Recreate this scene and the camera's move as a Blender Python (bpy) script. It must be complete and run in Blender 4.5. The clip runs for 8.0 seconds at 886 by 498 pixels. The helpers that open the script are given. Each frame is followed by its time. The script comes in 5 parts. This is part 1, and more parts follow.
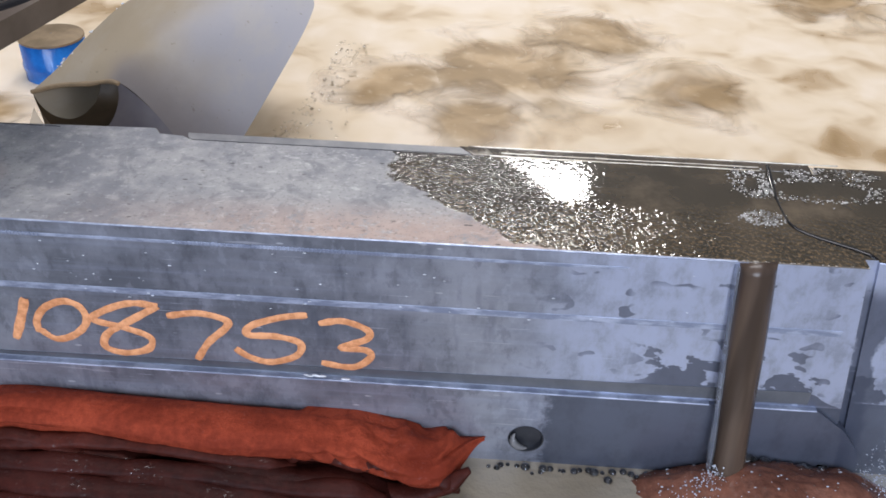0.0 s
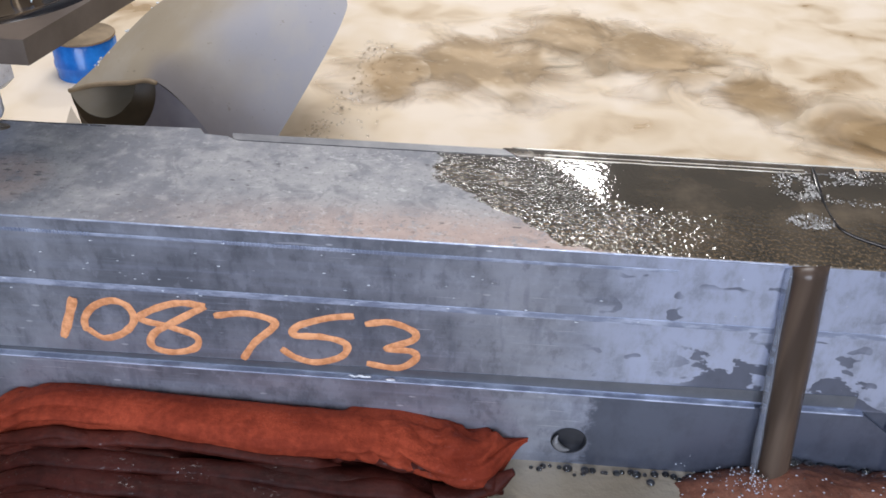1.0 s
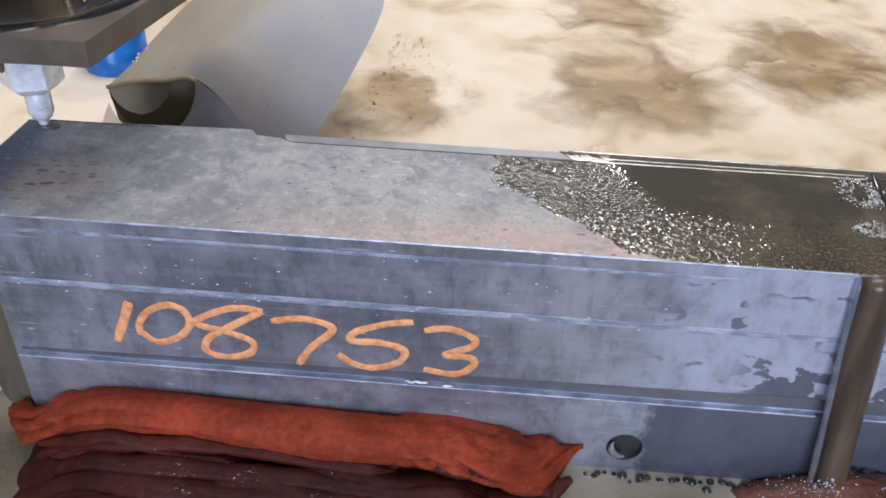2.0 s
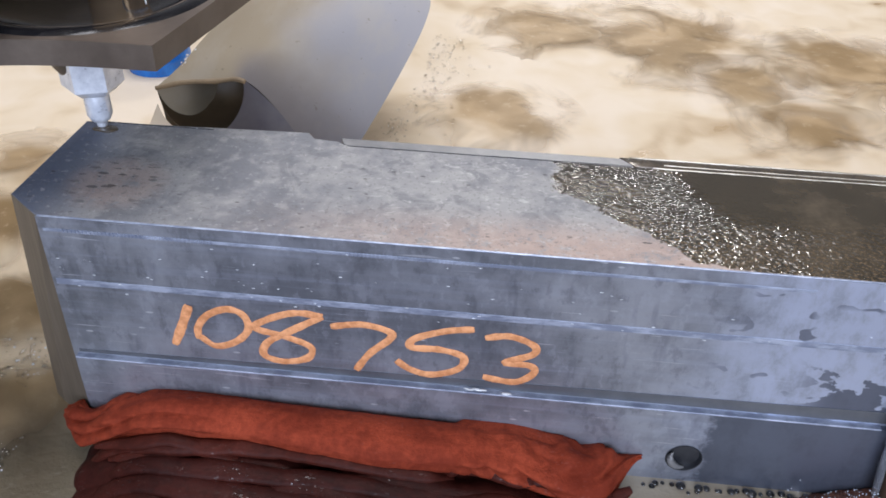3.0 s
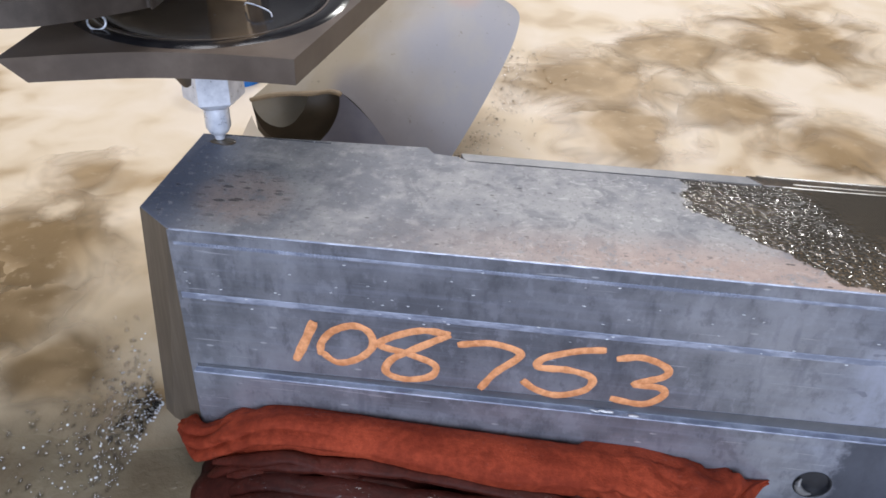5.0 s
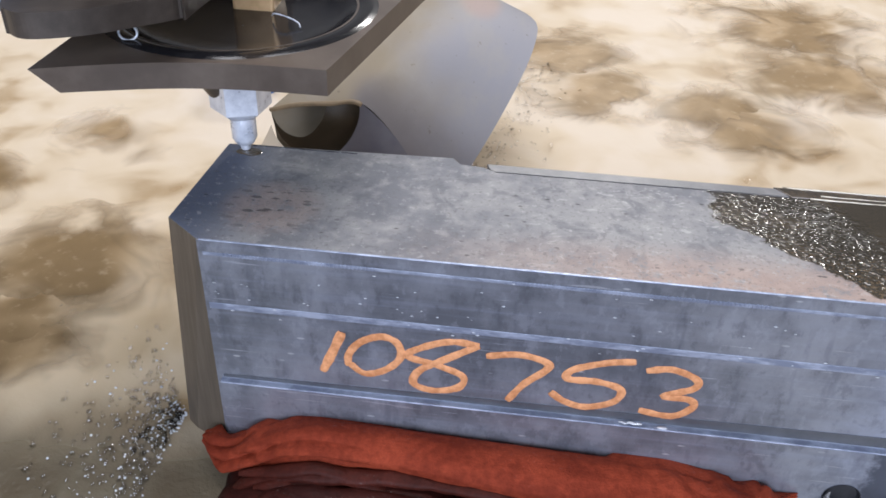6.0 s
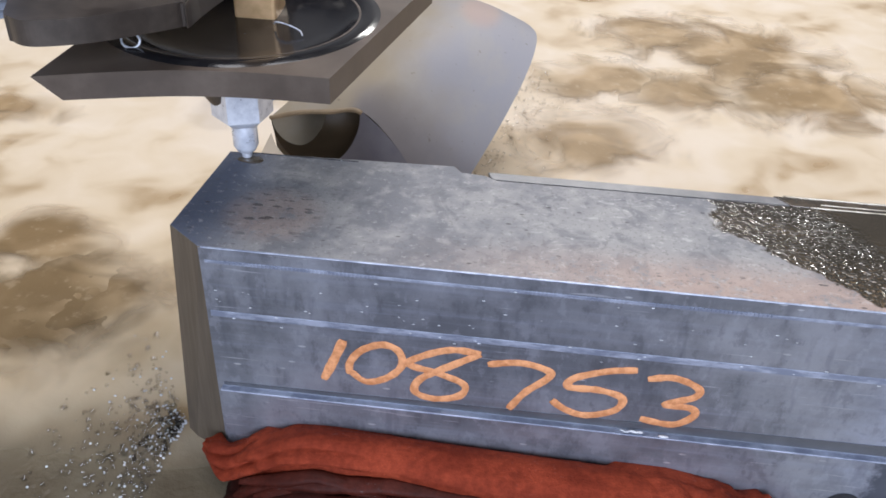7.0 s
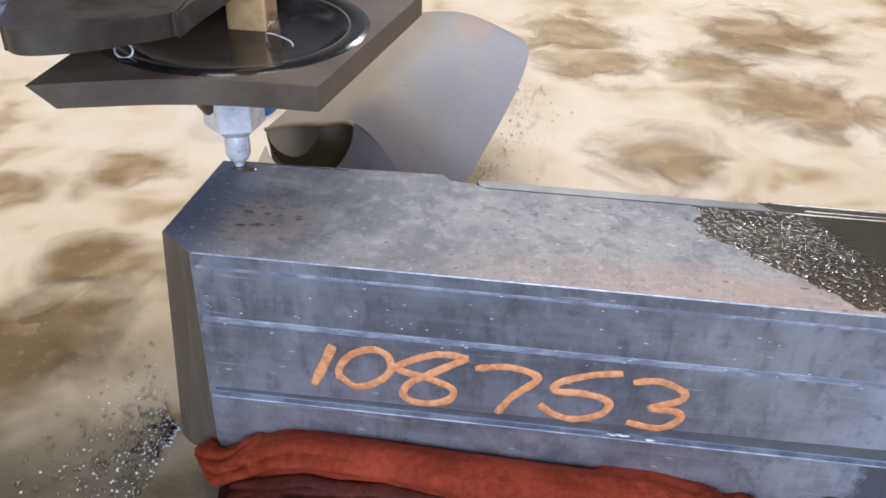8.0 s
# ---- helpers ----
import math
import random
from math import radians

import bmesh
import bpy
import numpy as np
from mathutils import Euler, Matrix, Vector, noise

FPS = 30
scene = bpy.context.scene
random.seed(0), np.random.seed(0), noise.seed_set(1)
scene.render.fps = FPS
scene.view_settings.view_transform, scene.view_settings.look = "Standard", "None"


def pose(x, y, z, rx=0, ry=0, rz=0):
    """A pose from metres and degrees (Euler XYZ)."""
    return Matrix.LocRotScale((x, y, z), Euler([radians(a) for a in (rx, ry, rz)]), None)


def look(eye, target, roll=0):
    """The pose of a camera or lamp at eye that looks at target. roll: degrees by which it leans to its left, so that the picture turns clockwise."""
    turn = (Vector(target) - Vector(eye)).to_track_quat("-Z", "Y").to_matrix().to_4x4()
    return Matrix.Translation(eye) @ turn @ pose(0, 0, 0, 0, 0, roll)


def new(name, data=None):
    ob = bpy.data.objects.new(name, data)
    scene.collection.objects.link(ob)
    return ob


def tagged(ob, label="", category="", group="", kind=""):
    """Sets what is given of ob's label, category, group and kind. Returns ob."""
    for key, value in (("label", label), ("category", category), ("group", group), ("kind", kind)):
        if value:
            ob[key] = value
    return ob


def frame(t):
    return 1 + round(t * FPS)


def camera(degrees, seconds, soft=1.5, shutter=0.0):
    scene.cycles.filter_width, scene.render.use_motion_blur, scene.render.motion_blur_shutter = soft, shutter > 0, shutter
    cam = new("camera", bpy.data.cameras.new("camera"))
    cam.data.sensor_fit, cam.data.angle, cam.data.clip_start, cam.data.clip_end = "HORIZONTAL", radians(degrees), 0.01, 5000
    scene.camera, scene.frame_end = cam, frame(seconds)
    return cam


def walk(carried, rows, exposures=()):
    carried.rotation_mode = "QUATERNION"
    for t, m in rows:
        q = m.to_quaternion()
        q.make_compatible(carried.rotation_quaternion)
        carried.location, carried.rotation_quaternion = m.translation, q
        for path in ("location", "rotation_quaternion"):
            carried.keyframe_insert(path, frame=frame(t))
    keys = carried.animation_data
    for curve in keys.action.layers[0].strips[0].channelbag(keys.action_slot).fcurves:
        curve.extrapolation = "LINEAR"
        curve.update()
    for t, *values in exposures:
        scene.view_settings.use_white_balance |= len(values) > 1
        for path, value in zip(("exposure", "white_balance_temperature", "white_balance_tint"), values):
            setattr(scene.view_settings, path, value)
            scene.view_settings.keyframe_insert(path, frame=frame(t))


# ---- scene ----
cam = camera(52.9, 8.0, 1.65)
PATH = [
    (0, (0.482, -0.559, 0.685), (0.409, 1.08, -0.459), 1.9),
    (0.5, (0.469, -0.56, 0.686), (0.387, 1.077, -0.459), 1.8),
    (1, (0.451, -0.56, 0.688), (0.358, 1.074, -0.462), 1.8),
    (1.5, (0.424, -0.554, 0.694), (0.34, 1.068, -0.473), 2.1),
    (3, (0.364, -0.543, 0.694), (0.234, 1.07, -0.481), 1.9),
    (3.5, (0.343, -0.54, 0.693), (0.198, 1.072, -0.481), 1.7),
    (4, (0.317, -0.54, 0.691), (0.168, 1.077, -0.476), 1.9),
    (4.5, (0.295, -0.538, 0.691), (0.132, 1.079, -0.475), 1.8),
    (5, (0.274, -0.54, 0.69), (0.099, 1.081, -0.468), 1.7),
    (6.5, (0.247, -0.541, 0.69), (0.071, 1.097, -0.445), 1.9),
    (7, (0.246, -0.542, 0.69), (0.077, 1.102, -0.436), 2.1),
    (7.5, (0.255, -0.548, 0.689), (0.078, 1.106, -0.421), 2.1),
    (8, (0.26, -0.555, 0.688), (0.081, 1.11, -0.404), 1.8),
]
walk(cam, [(t, look(eye, target, roll)) for t, eye, target, roll in PATH])

# ---- world and light ----
world = bpy.data.worlds.new("workshop_daylight")
scene.world = world
world.use_nodes = True
wn = world.node_tree
sky = wn.nodes.new("ShaderNodeTexSky")
sky.sky_type, sky.sun_disc = "NISHITA", False
sky.sun_elevation, sky.sun_rotation = radians(40), radians(200)
wn.links.new(sky.outputs[0], wn.nodes["Background"].inputs[0])
wn.nodes["Background"].inputs[1].default_value = 0.08


def area(name, eye, target, sx, sy, watts, colour):
    lamp = bpy.data.lights.new(name, "AREA")
    lamp.shape, lamp.size, lamp.size_y, lamp.energy, lamp.color = "RECTANGLE", sx, sy, watts, colour
    ob = new(name, lamp)
    ob.matrix_basis = look(eye, target)
    return ob


# unseen source, added for cool light on the block's face
area("near_side_fill", (0.6, -4.4, 2.0), (0.4, 0.0, 0.4), 4.0, 3.4, 325, (0.72, 0.81, 1.0))
area("window_daylight", (0.66, 4.85, 3.14), (0.5, 0.0, 0.3), 1.10, 0.22, 64, (1.0, 0.98, 0.95))
# unseen overhead source, added to light the tank from above
area("overhead_fill", (0.3, 1.2, 4.3), (0.3, 1.0, 0.0), 3.2, 2.4, 148, (0.97, 0.955, 1.0))
scene.view_settings.exposure = 0.1


# ---- materials ----
class Mat:
    """A node material with short helpers."""

    def __init__(self, name):
        self.m = bpy.data.materials.new(name)
        self.m.use_nodes = True
        self.t = self.m.node_tree
        self.p = self.t.nodes["Principled BSDF"]
        self.tc = self.t.nodes.new("ShaderNodeTexCoord")

    def put(self, socket, v):
        if isinstance(v, bpy.types.NodeSocket):
            self.t.links.new(v, socket)
        elif isinstance(v, (tuple, list)):
            socket.default_value = (*v, 1.0) if len(v) == 3 and len(socket.default_value) == 4 else v
        else:
            socket.default_value = v

    def math(self, op, a, b=0.0, c=0.0, clamp=False):
        n = self.t.nodes.new("ShaderNodeMath")
        n.operation, n.use_clamp = op, clamp
        for s, v in zip(n.inputs, (a, b, c)):
            self.put(s, v)
        return n.outputs[0]

    def mapped(self, scale=(1, 1, 1), which="Object"):
        n = self.t.nodes.new("ShaderNodeMapping")
        self.put(n.inputs["Scale"], scale)
        self.put(n.inputs["Vector"], self.tc.outputs[which])
        return n.outputs[0]

    def shifted(self, vector):
        """The coordinates moved by a random amount for each object."""
        info = self.t.nodes.new("ShaderNodeObjectInfo")
        n = self.t.nodes.new("ShaderNodeVectorMath")
        n.operation = "ADD"
        self.put(n.inputs[0], vector)
        self.put(n.inputs[1], self.math("MULTIPLY", info.outputs["Random"], 37.0))
        return n.outputs[0]

    def noise(self, scale, detail=4.0, rough=0.55, vector=None, distort=0.0):
        n = self.t.nodes.new("ShaderNodeTexNoise")
        self.put(n.inputs["Scale"], scale)
        self.put(n.inputs["Detail"], detail)
        self.put(n.inputs["Roughness"], rough)
        self.put(n.inputs["Distortion"], distort)
        self.put(n.inputs["Vector"], vector or self.tc.outputs["Object"])
        return n.outputs["Fac"]

    def cells(self, scale, vector=None, feature="F1"):
        n = self.t.nodes.new("ShaderNodeTexVoronoi")
        n.feature = feature
        self.put(n.inputs["Scale"], scale)
        self.put(n.inputs["Vector"], vector or self.tc.outputs["Object"])
        return n.outputs["Distance"]

    def axes(self, which="Object"):
        n = self.t.nodes.new("ShaderNodeSeparateXYZ")
        self.put(n.inputs[0], self.tc.outputs[which])
        return n.outputs

    def step(self, v, lo, hi):
        n = self.t.nodes.new("ShaderNodeMapRange")
        n.interpolation_type = "SMOOTHSTEP"
        self.put(n.inputs["Value"], v)
        n.inputs["From Min"].default_value, n.inputs["From Max"].default_value = lo, hi
        return n.outputs[0]

    def mix(self, fac, a, b):
        n = self.t.nodes.new("ShaderNodeMix")
        n.data_type = "RGBA"
        self.put(n.inputs["Factor"], fac)
        self.put(n.inputs["A"], a)
        self.put(n.inputs["B"], b)
        return n.outputs["Result"]

    def mixf(self, fac, a, b):
        n = self.t.nodes.new("ShaderNodeMix")
        self.put(n.inputs[0], fac)
        self.put(n.inputs[2], a)
        self.put(n.inputs[3], b)
        return n.outputs[0]

    def bump(self, height, strength, distance, below=None):
        n = self.t.nodes.new("ShaderNodeBump")
        self.put(n.inputs["Strength"], strength)
        n.inputs["Distance"].default_value = distance
        self.put(n.inputs["Height"], height)
        if below:
            self.put(n.inputs["Normal"], below)
        return n.outputs[0]

    def done(self, colour, rough=0.5, metal=0.0, normal=None, spec=None, coat=None):
        self.put(self.p.inputs["Base Color"], colour)
        self.put(self.p.inputs["Roughness"], rough)
        self.put(self.p.inputs["Metallic"], metal)
        if normal:
            self.put(self.p.inputs["Normal"], normal)
        if spec is not None:
            self.put(self.p.inputs["Specular IOR Level"], spec)
        if coat is not None:
            self.put(self.p.inputs["Coat Weight"], coat)
            self.put(self.p.inputs["Coat Roughness"], 0.06)
        return self.m


def steel_top():
    """Ground steel: mottled grey with rust blush, a wet film over its far half."""
    a = Mat("scaled_steel_top")
    x, y, z = a.axes()
    fine, wide, mid = a.noise(240, 5, 0.7), a.noise(11, 5, 0.65), a.noise(60, 6, 0.7)
    dry = a.mix(a.step(wide, 0.38, 0.62), (0.185, 0.188, 0.205), (0.31, 0.305, 0.305))
    cloud = a.noise(30, 4, 0.6, None, 1.2)
    dry = a.mix(a.math("MULTIPLY", a.step(cloud, 0.47, 0.36), 0.55), dry, (0.145, 0.148, 0.165))
    dry = a.mix(a.math("MULTIPLY", a.step(mid, 0.5, 0.68), 0.6), dry, (0.40, 0.39, 0.38))
    scuff = a.noise(75, 4, 0.65, a.mapped((0.7, 1.5, 1)), 0.8)
    dry = a.mix(a.math("MULTIPLY", a.step(scuff, 0.58, 0.66), a.math("MULTIPLY", a.step(x, 0.2, 0.3), 0.5)), dry, (0.52, 0.51, 0.50))
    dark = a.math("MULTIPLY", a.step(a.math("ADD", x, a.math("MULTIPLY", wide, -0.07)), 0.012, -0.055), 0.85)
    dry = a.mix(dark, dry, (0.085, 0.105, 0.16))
    # rust blush along the near edge and by the cut corner
    edge = a.math("MULTIPLY", a.step(y, 0.062, 0.012), a.step(x, 0.1, 0.42))
    blot = a.step(a.math("ADD", a.math("POWER", a.math("SUBTRACT", x, 0.045), 2.0), a.math("POWER", a.math("SUBTRACT", y, 0.055), 2.0)), 0.0024, 0.0002)
    rust = a.math("MULTIPLY", a.math("ADD", edge, a.math("MULTIPLY", blot, 0.7), clamp=True), a.step(a.math("ADD", mid, a.math("MULTIPLY", fine, 0.3)), 0.42, 0.68))
    dry = a.mix(a.math("MULTIPLY", rust, 0.75), dry, (0.44, 0.32, 0.265))
    dry = a.mix(a.math("MULTIPLY", a.step(fine, 0.53, 0.64), 0.5), dry, (0.13, 0.125, 0.125))
    dry = a.mix(a.math("MULTIPLY", a.step(a.noise(130, 5, 0.75), 0.56, 0.66), 0.45), dry, (0.47, 0.46, 0.45))
    pits = a.step(a.cells(95, a.mapped((0.6, 1.3, 1))), 0.16, 0.08)
    pits = a.math("MULTIPLY", pits, a.step(a.math("ADD", a.noise(14, 3), a.math("MULTIPLY", a.step(y, 0.07, 0.02), 0.12)), 0.52, 0.62))
    pits = a.math("MAXIMUM", pits, a.math("MULTIPLY", blot, a.math("MULTIPLY", a.step(a.math("ADD", a.cells(115, a.mapped((0.5, 1.25, 1))), a.math("MULTIPLY", a.math("SUBTRACT", mid, 0.5), 0.9)), 0.34, 0.2), 0.85)))
    dry = a.mix(a.math("MULTIPLY", pits, 0.75), dry, (0.045, 0.04, 0.04))
    # the wet film: its tip lies by x = 0.40, its near border runs along the edge
    s = a.math("SUBTRACT", a.math("SUBTRACT", x, 0.402), a.math("MULTIPLY", a.math("MAXIMUM", a.math("SUBTRACT", 0.098, y), 0.0), 1.2))
    s = a.math("MINIMUM", s, a.math("MULTIPLY", a.math("ADD", a.math("SUBTRACT", y, 0.010), a.math("MULTIPLY", a.math("MAXIMUM", a.math("SUBTRACT", x, 0.50), 0.0), 0.2)), 1.6))
    s = a.math("ADD", s, a.math("MULTIPLY", a.math("SUBTRACT", mid, 0.5), 0.05))
    wet = a.step(s, -0.002, 0.006)
    grit = a.step(a.noise(330, 4, 0.7), 0.48, 0.66)
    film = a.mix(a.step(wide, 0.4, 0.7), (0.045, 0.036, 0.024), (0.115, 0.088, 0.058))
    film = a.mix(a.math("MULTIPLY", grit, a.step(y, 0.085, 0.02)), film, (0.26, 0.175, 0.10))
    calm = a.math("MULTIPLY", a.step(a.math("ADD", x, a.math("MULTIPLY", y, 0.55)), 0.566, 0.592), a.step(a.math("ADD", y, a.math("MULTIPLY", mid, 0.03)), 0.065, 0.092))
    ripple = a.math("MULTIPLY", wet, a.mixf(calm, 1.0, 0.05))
    # rippled film is painted darker, so that its glints stand out
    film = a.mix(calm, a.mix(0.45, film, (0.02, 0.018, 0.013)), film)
    n0 = a.bump(a.math("ADD", fine, a.math("MULTIPLY", pits, -1.2)), a.mixf(wet, 0.6, 0.0), 0.0008)
    n1 = a.bump(a.noise(265, 1, 0.4, a.mapped((0.9, 0.85, 1))), a.math("MULTIPLY", ripple, a.math("MULTIPLY", a.mixf(a.step(x, 0.57, 0.66), 1.0, 0.45), a.mixf(a.step(y, 0.03, 0.08), 0.8, 1.0))), 0.0025, n0)
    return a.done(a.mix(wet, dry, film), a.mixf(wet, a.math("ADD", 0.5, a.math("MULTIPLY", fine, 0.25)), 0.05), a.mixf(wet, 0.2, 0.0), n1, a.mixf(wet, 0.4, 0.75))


def steel_face():
    """The machined face: cool grey with drawn streaks, rubbed ridges and wet patches."""
    a = Mat("machined_steel_face")
    x, y, z = a.axes()
    streak = a.noise(26, 5, 0.6, a.mapped((0.16, 1, 5.0)))
    cloud, mid, fine = a.noise(7, 3, 0.55), a.noise(30, 5, 0.65), a.noise(260, 4, 0.6)
    c = a.mix(a.step(a.math("ADD", a.math("MULTIPLY", cloud, 0.6), a.math("MULTIPLY", mid, 0.4)), 0.36, 0.64), (0.182, 0.194, 0.226), (0.362, 0.376, 0.43))
    c = a.mix(a.math("MULTIPLY", a.step(streak, 0.45, 0.75), 0.5), c, (0.36, 0.39, 0.49))
    drip = a.noise(42, 3, 0.6, a.mapped((1.3, 1, 0.25)))
    c = a.mix(a.math("MULTIPLY", a.step(drip, 0.56, 0.7), 0.35), c, (0.09, 0.10, 0.135))
    blot = a.noise(48, 6, 0.7, a.mapped((1.0, 1, 0.6)))
    c = a.mix(a.math("MULTIPLY", a.step(blot, 0.52, 0.64), 0.4), c, (0.10, 0.105, 0.125))
    c = a.mix(a.math("MULTIPLY", a.step(blot, 0.46, 0.38), 0.35), c, (0.42, 0.44, 0.52))
    scratch = a.step(a.noise(90, 3, 0.6, a.mapped((0.12, 1, 3.5))), 0.66, 0.70)
    c = a.mix(a.math("MULTIPLY", scratch, 0.55), c, (0.60, 0.62, 0.70))
    # bare patches where the wet skin has run off, towards the far end
    far = a.step(a.math("ADD", x, a.math("MULTIPLY", cloud, 0.12)), 0.56, 0.66)
    run = a.math("ADD", a.noise(25, 4, 0.55, a.mapped((0.75, 1, 1.1)), 0.4), a.math("MULTIPLY", a.math("SUBTRACT", 0.205, z), 2.2))
    patch = a.math("MULTIPLY", a.step(run, 0.555, 0.575), a.step(x, 0.60, 0.64))
    drips = a.math("MULTIPLY", a.step(a.noise(64, 2, 0.5, a.mapped((0.55, 1, 0.95)), 0.3), 0.60, 0.625), a.step(a.noise(14, 2), 0.42, 0.50))
    patch = a.math("MAXIMUM", patch, a.math("MULTIPLY", drips, 0.85))
    # the face turns paler and bluer towards the far end
    c = a.mix(a.math("MULTIPLY", far, a.math("ADD", a.math("ADD", 0.24, a.math("MULTIPLY", cloud, 0.6)), a.math("MULTIPLY", a.step(blot, 0.62, 0.42), 0.4))), c, (0.48, 0.53, 0.69))
    c = a.mix(a.math("MULTIPLY", a.math("MULTIPLY", a.math("MULTIPLY", patch, a.step(z, 0.150, 0.158)), far), 0.85), c, (0.085, 0.095, 0.13))
    low = a.math("MULTIPLY", a.step(z, 0.1552, 0.1540), a.step(a.math("ADD", x, a.math("MULTIPLY", mid, 0.08)), 0.585, 0.60))
    c = a.mix(a.math("MULTIPLY", low, 0.85), c, (0.07, 0.08, 0.11))
    # the dark run beside the joint
    seam = a.math("ABSOLUTE", a.math("ADD", a.math("SUBTRACT", x, a.math("MULTIPLY", a.math("SUBTRACT", 0.3, z), 0.13)), a.math("SUBTRACT", a.math("MULTIPLY", mid, 0.03), 0.806)))
    c = a.mix(a.math("MULTIPLY", a.step(seam, 0.013, 0.008), a.math("MULTIPLY", a.step(z, 0.285, 0.26), 0.8)), c, (0.085, 0.10, 0.145))
    nick = a.step(a.cells(70, a.mapped((0.45, 1, 1.6))), 0.13, 0.08)
    nick = a.math("MULTIPLY", nick, a.step(a.noise(18, 2), 0.50, 0.58))
    c = a.mix(a.math("MULTIPLY", nick, a.step(x, 0.54, 0.46)), c, (0.55, 0.57, 0.62))
    n = a.bump(a.math("ADD", streak, a.math("MULTIPLY", fine, 0.4)), 0.25, 0.0006)
    return a.done(c, a.math("ADD", 0.24, a.math("MULTIPLY", mid, 0.28)), 0.55, n, 0.55, 0.12)


def steel_flank():
    """The flame-cut end: reflected tan painted in as brownish grey, with vertical drag lines."""
    a = Mat("cut_steel_end")
    line = a.noise(60, 4, 0.6, a.mapped((4, 4, 0.25)))
    c = a.mix(a.step(line, 0.35, 0.7), (0.110, 0.088, 0.066), (0.150, 0.121, 0.092))
    return a.done(c, 0.5, 0.2, a.bump(line, 0.05, 0.0006))


def rubbed():
    a = Mat("rubbed_steel_edge")
    c = a.mix(a.step(a.noise(40, 4, 0.6, a.mapped((1, 1, 3))), 0.4, 0.65), (0.24, 0.27, 0.36), (0.46, 0.50, 0.62))
    return a.done(c, 0.42, 0.4)


def plain(name, dark, light, rough, metal=0.0, scale=40, bump=0.2, depth=0.001, spec=None, coat=None):
    a = Mat(name)
    n = a.noise(scale, 5, 0.62)
    big = a.noise(scale * 0.17, 3, 0.5)
    f = a.step(a.math("ADD", a.math("MULTIPLY", n, 0.6), a.math("MULTIPLY", big, 0.4)), 0.36, 0.64)
    return a.done(a.mix(f, dark, light), a.math("ADD", rough, a.math("MULTIPLY", a.math("SUBTRACT", n, 0.5), 0.2)), metal, a.bump(n, bump, depth), spec, coat)


CREAM, PALE, TAN, BROWN = (0.66, 0.545, 0.395), (0.75, 0.655, 0.54), (0.43, 0.30, 0.165), (0.28, 0.183, 0.085)


def slurry(a):
    """The pale, cream, tan and brown of the slurry, muddier towards the near side of the tank."""
    geo = a.t.nodes.new("ShaderNodeNewGeometry")
    n = a.t.nodes.new("ShaderNodeSeparateXYZ")
    a.put(n.inputs[0], geo.outputs["Position"])
    x, y, z = n.outputs
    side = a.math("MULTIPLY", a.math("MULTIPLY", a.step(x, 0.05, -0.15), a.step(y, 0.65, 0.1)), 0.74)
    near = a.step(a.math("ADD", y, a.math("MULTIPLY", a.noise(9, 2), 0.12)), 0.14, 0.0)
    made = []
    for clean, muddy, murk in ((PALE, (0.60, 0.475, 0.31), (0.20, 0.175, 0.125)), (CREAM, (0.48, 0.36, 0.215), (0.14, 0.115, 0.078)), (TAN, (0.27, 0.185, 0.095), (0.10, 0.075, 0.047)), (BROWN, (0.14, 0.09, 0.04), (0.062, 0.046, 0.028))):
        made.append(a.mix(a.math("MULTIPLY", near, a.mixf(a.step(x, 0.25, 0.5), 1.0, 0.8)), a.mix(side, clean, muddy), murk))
    return made, near


def froth(a):
    """The froth's colour, its share of foam and its relief, by place in the tank."""
    (pale, cream, tan, brown), near = slurry(a)
    place = a.t.nodes.new("ShaderNodeNewGeometry").outputs["Position"]
    big = a.noise(4.2, 2, 0.45, place, 0.7)
    mid = a.noise(13, 2, 0.45, place, 0.5)
    fine = a.noise(80, 4, 0.65, place)
    f = a.math("ADD", a.math("MULTIPLY", big, 0.6), a.math("MULTIPLY", mid, 0.4))
    c = a.mix(a.step(f, 0.32, 0.48), tan, cream)
    c = a.mix(a.step(f, 0.24, 0.36), brown, c)
    c = a.mix(a.math("MULTIPLY", a.step(f, 0.44, 0.62), 0.7), c, pale)
    c = a.mix(a.math("MULTIPLY", a.step(fine, 0.58, 0.75), 0.12), c, pale)
    foam = a.math("MULTIPLY", a.step(f, 0.33, 0.45), a.math("SUBTRACT", 1.0, near))
    return c, foam, a.bump(mid, 0.12, 0.02), fine, (tan, brown, cream), near


def muddy_water():
    """Churned slurry: pale froth over tan water; browner and clearer on the near side."""
    a = Mat("muddy_foaming_water")
    c, foam, n, fine, _, near = froth(a)
    n = a.bump(fine, a.mixf(foam, a.mixf(near, 0.3, 0.5), 0.08), 0.005, n)
    return a.done(c, a.mixf(foam, 0.2, 0.75), 0.0, n, 0.35)


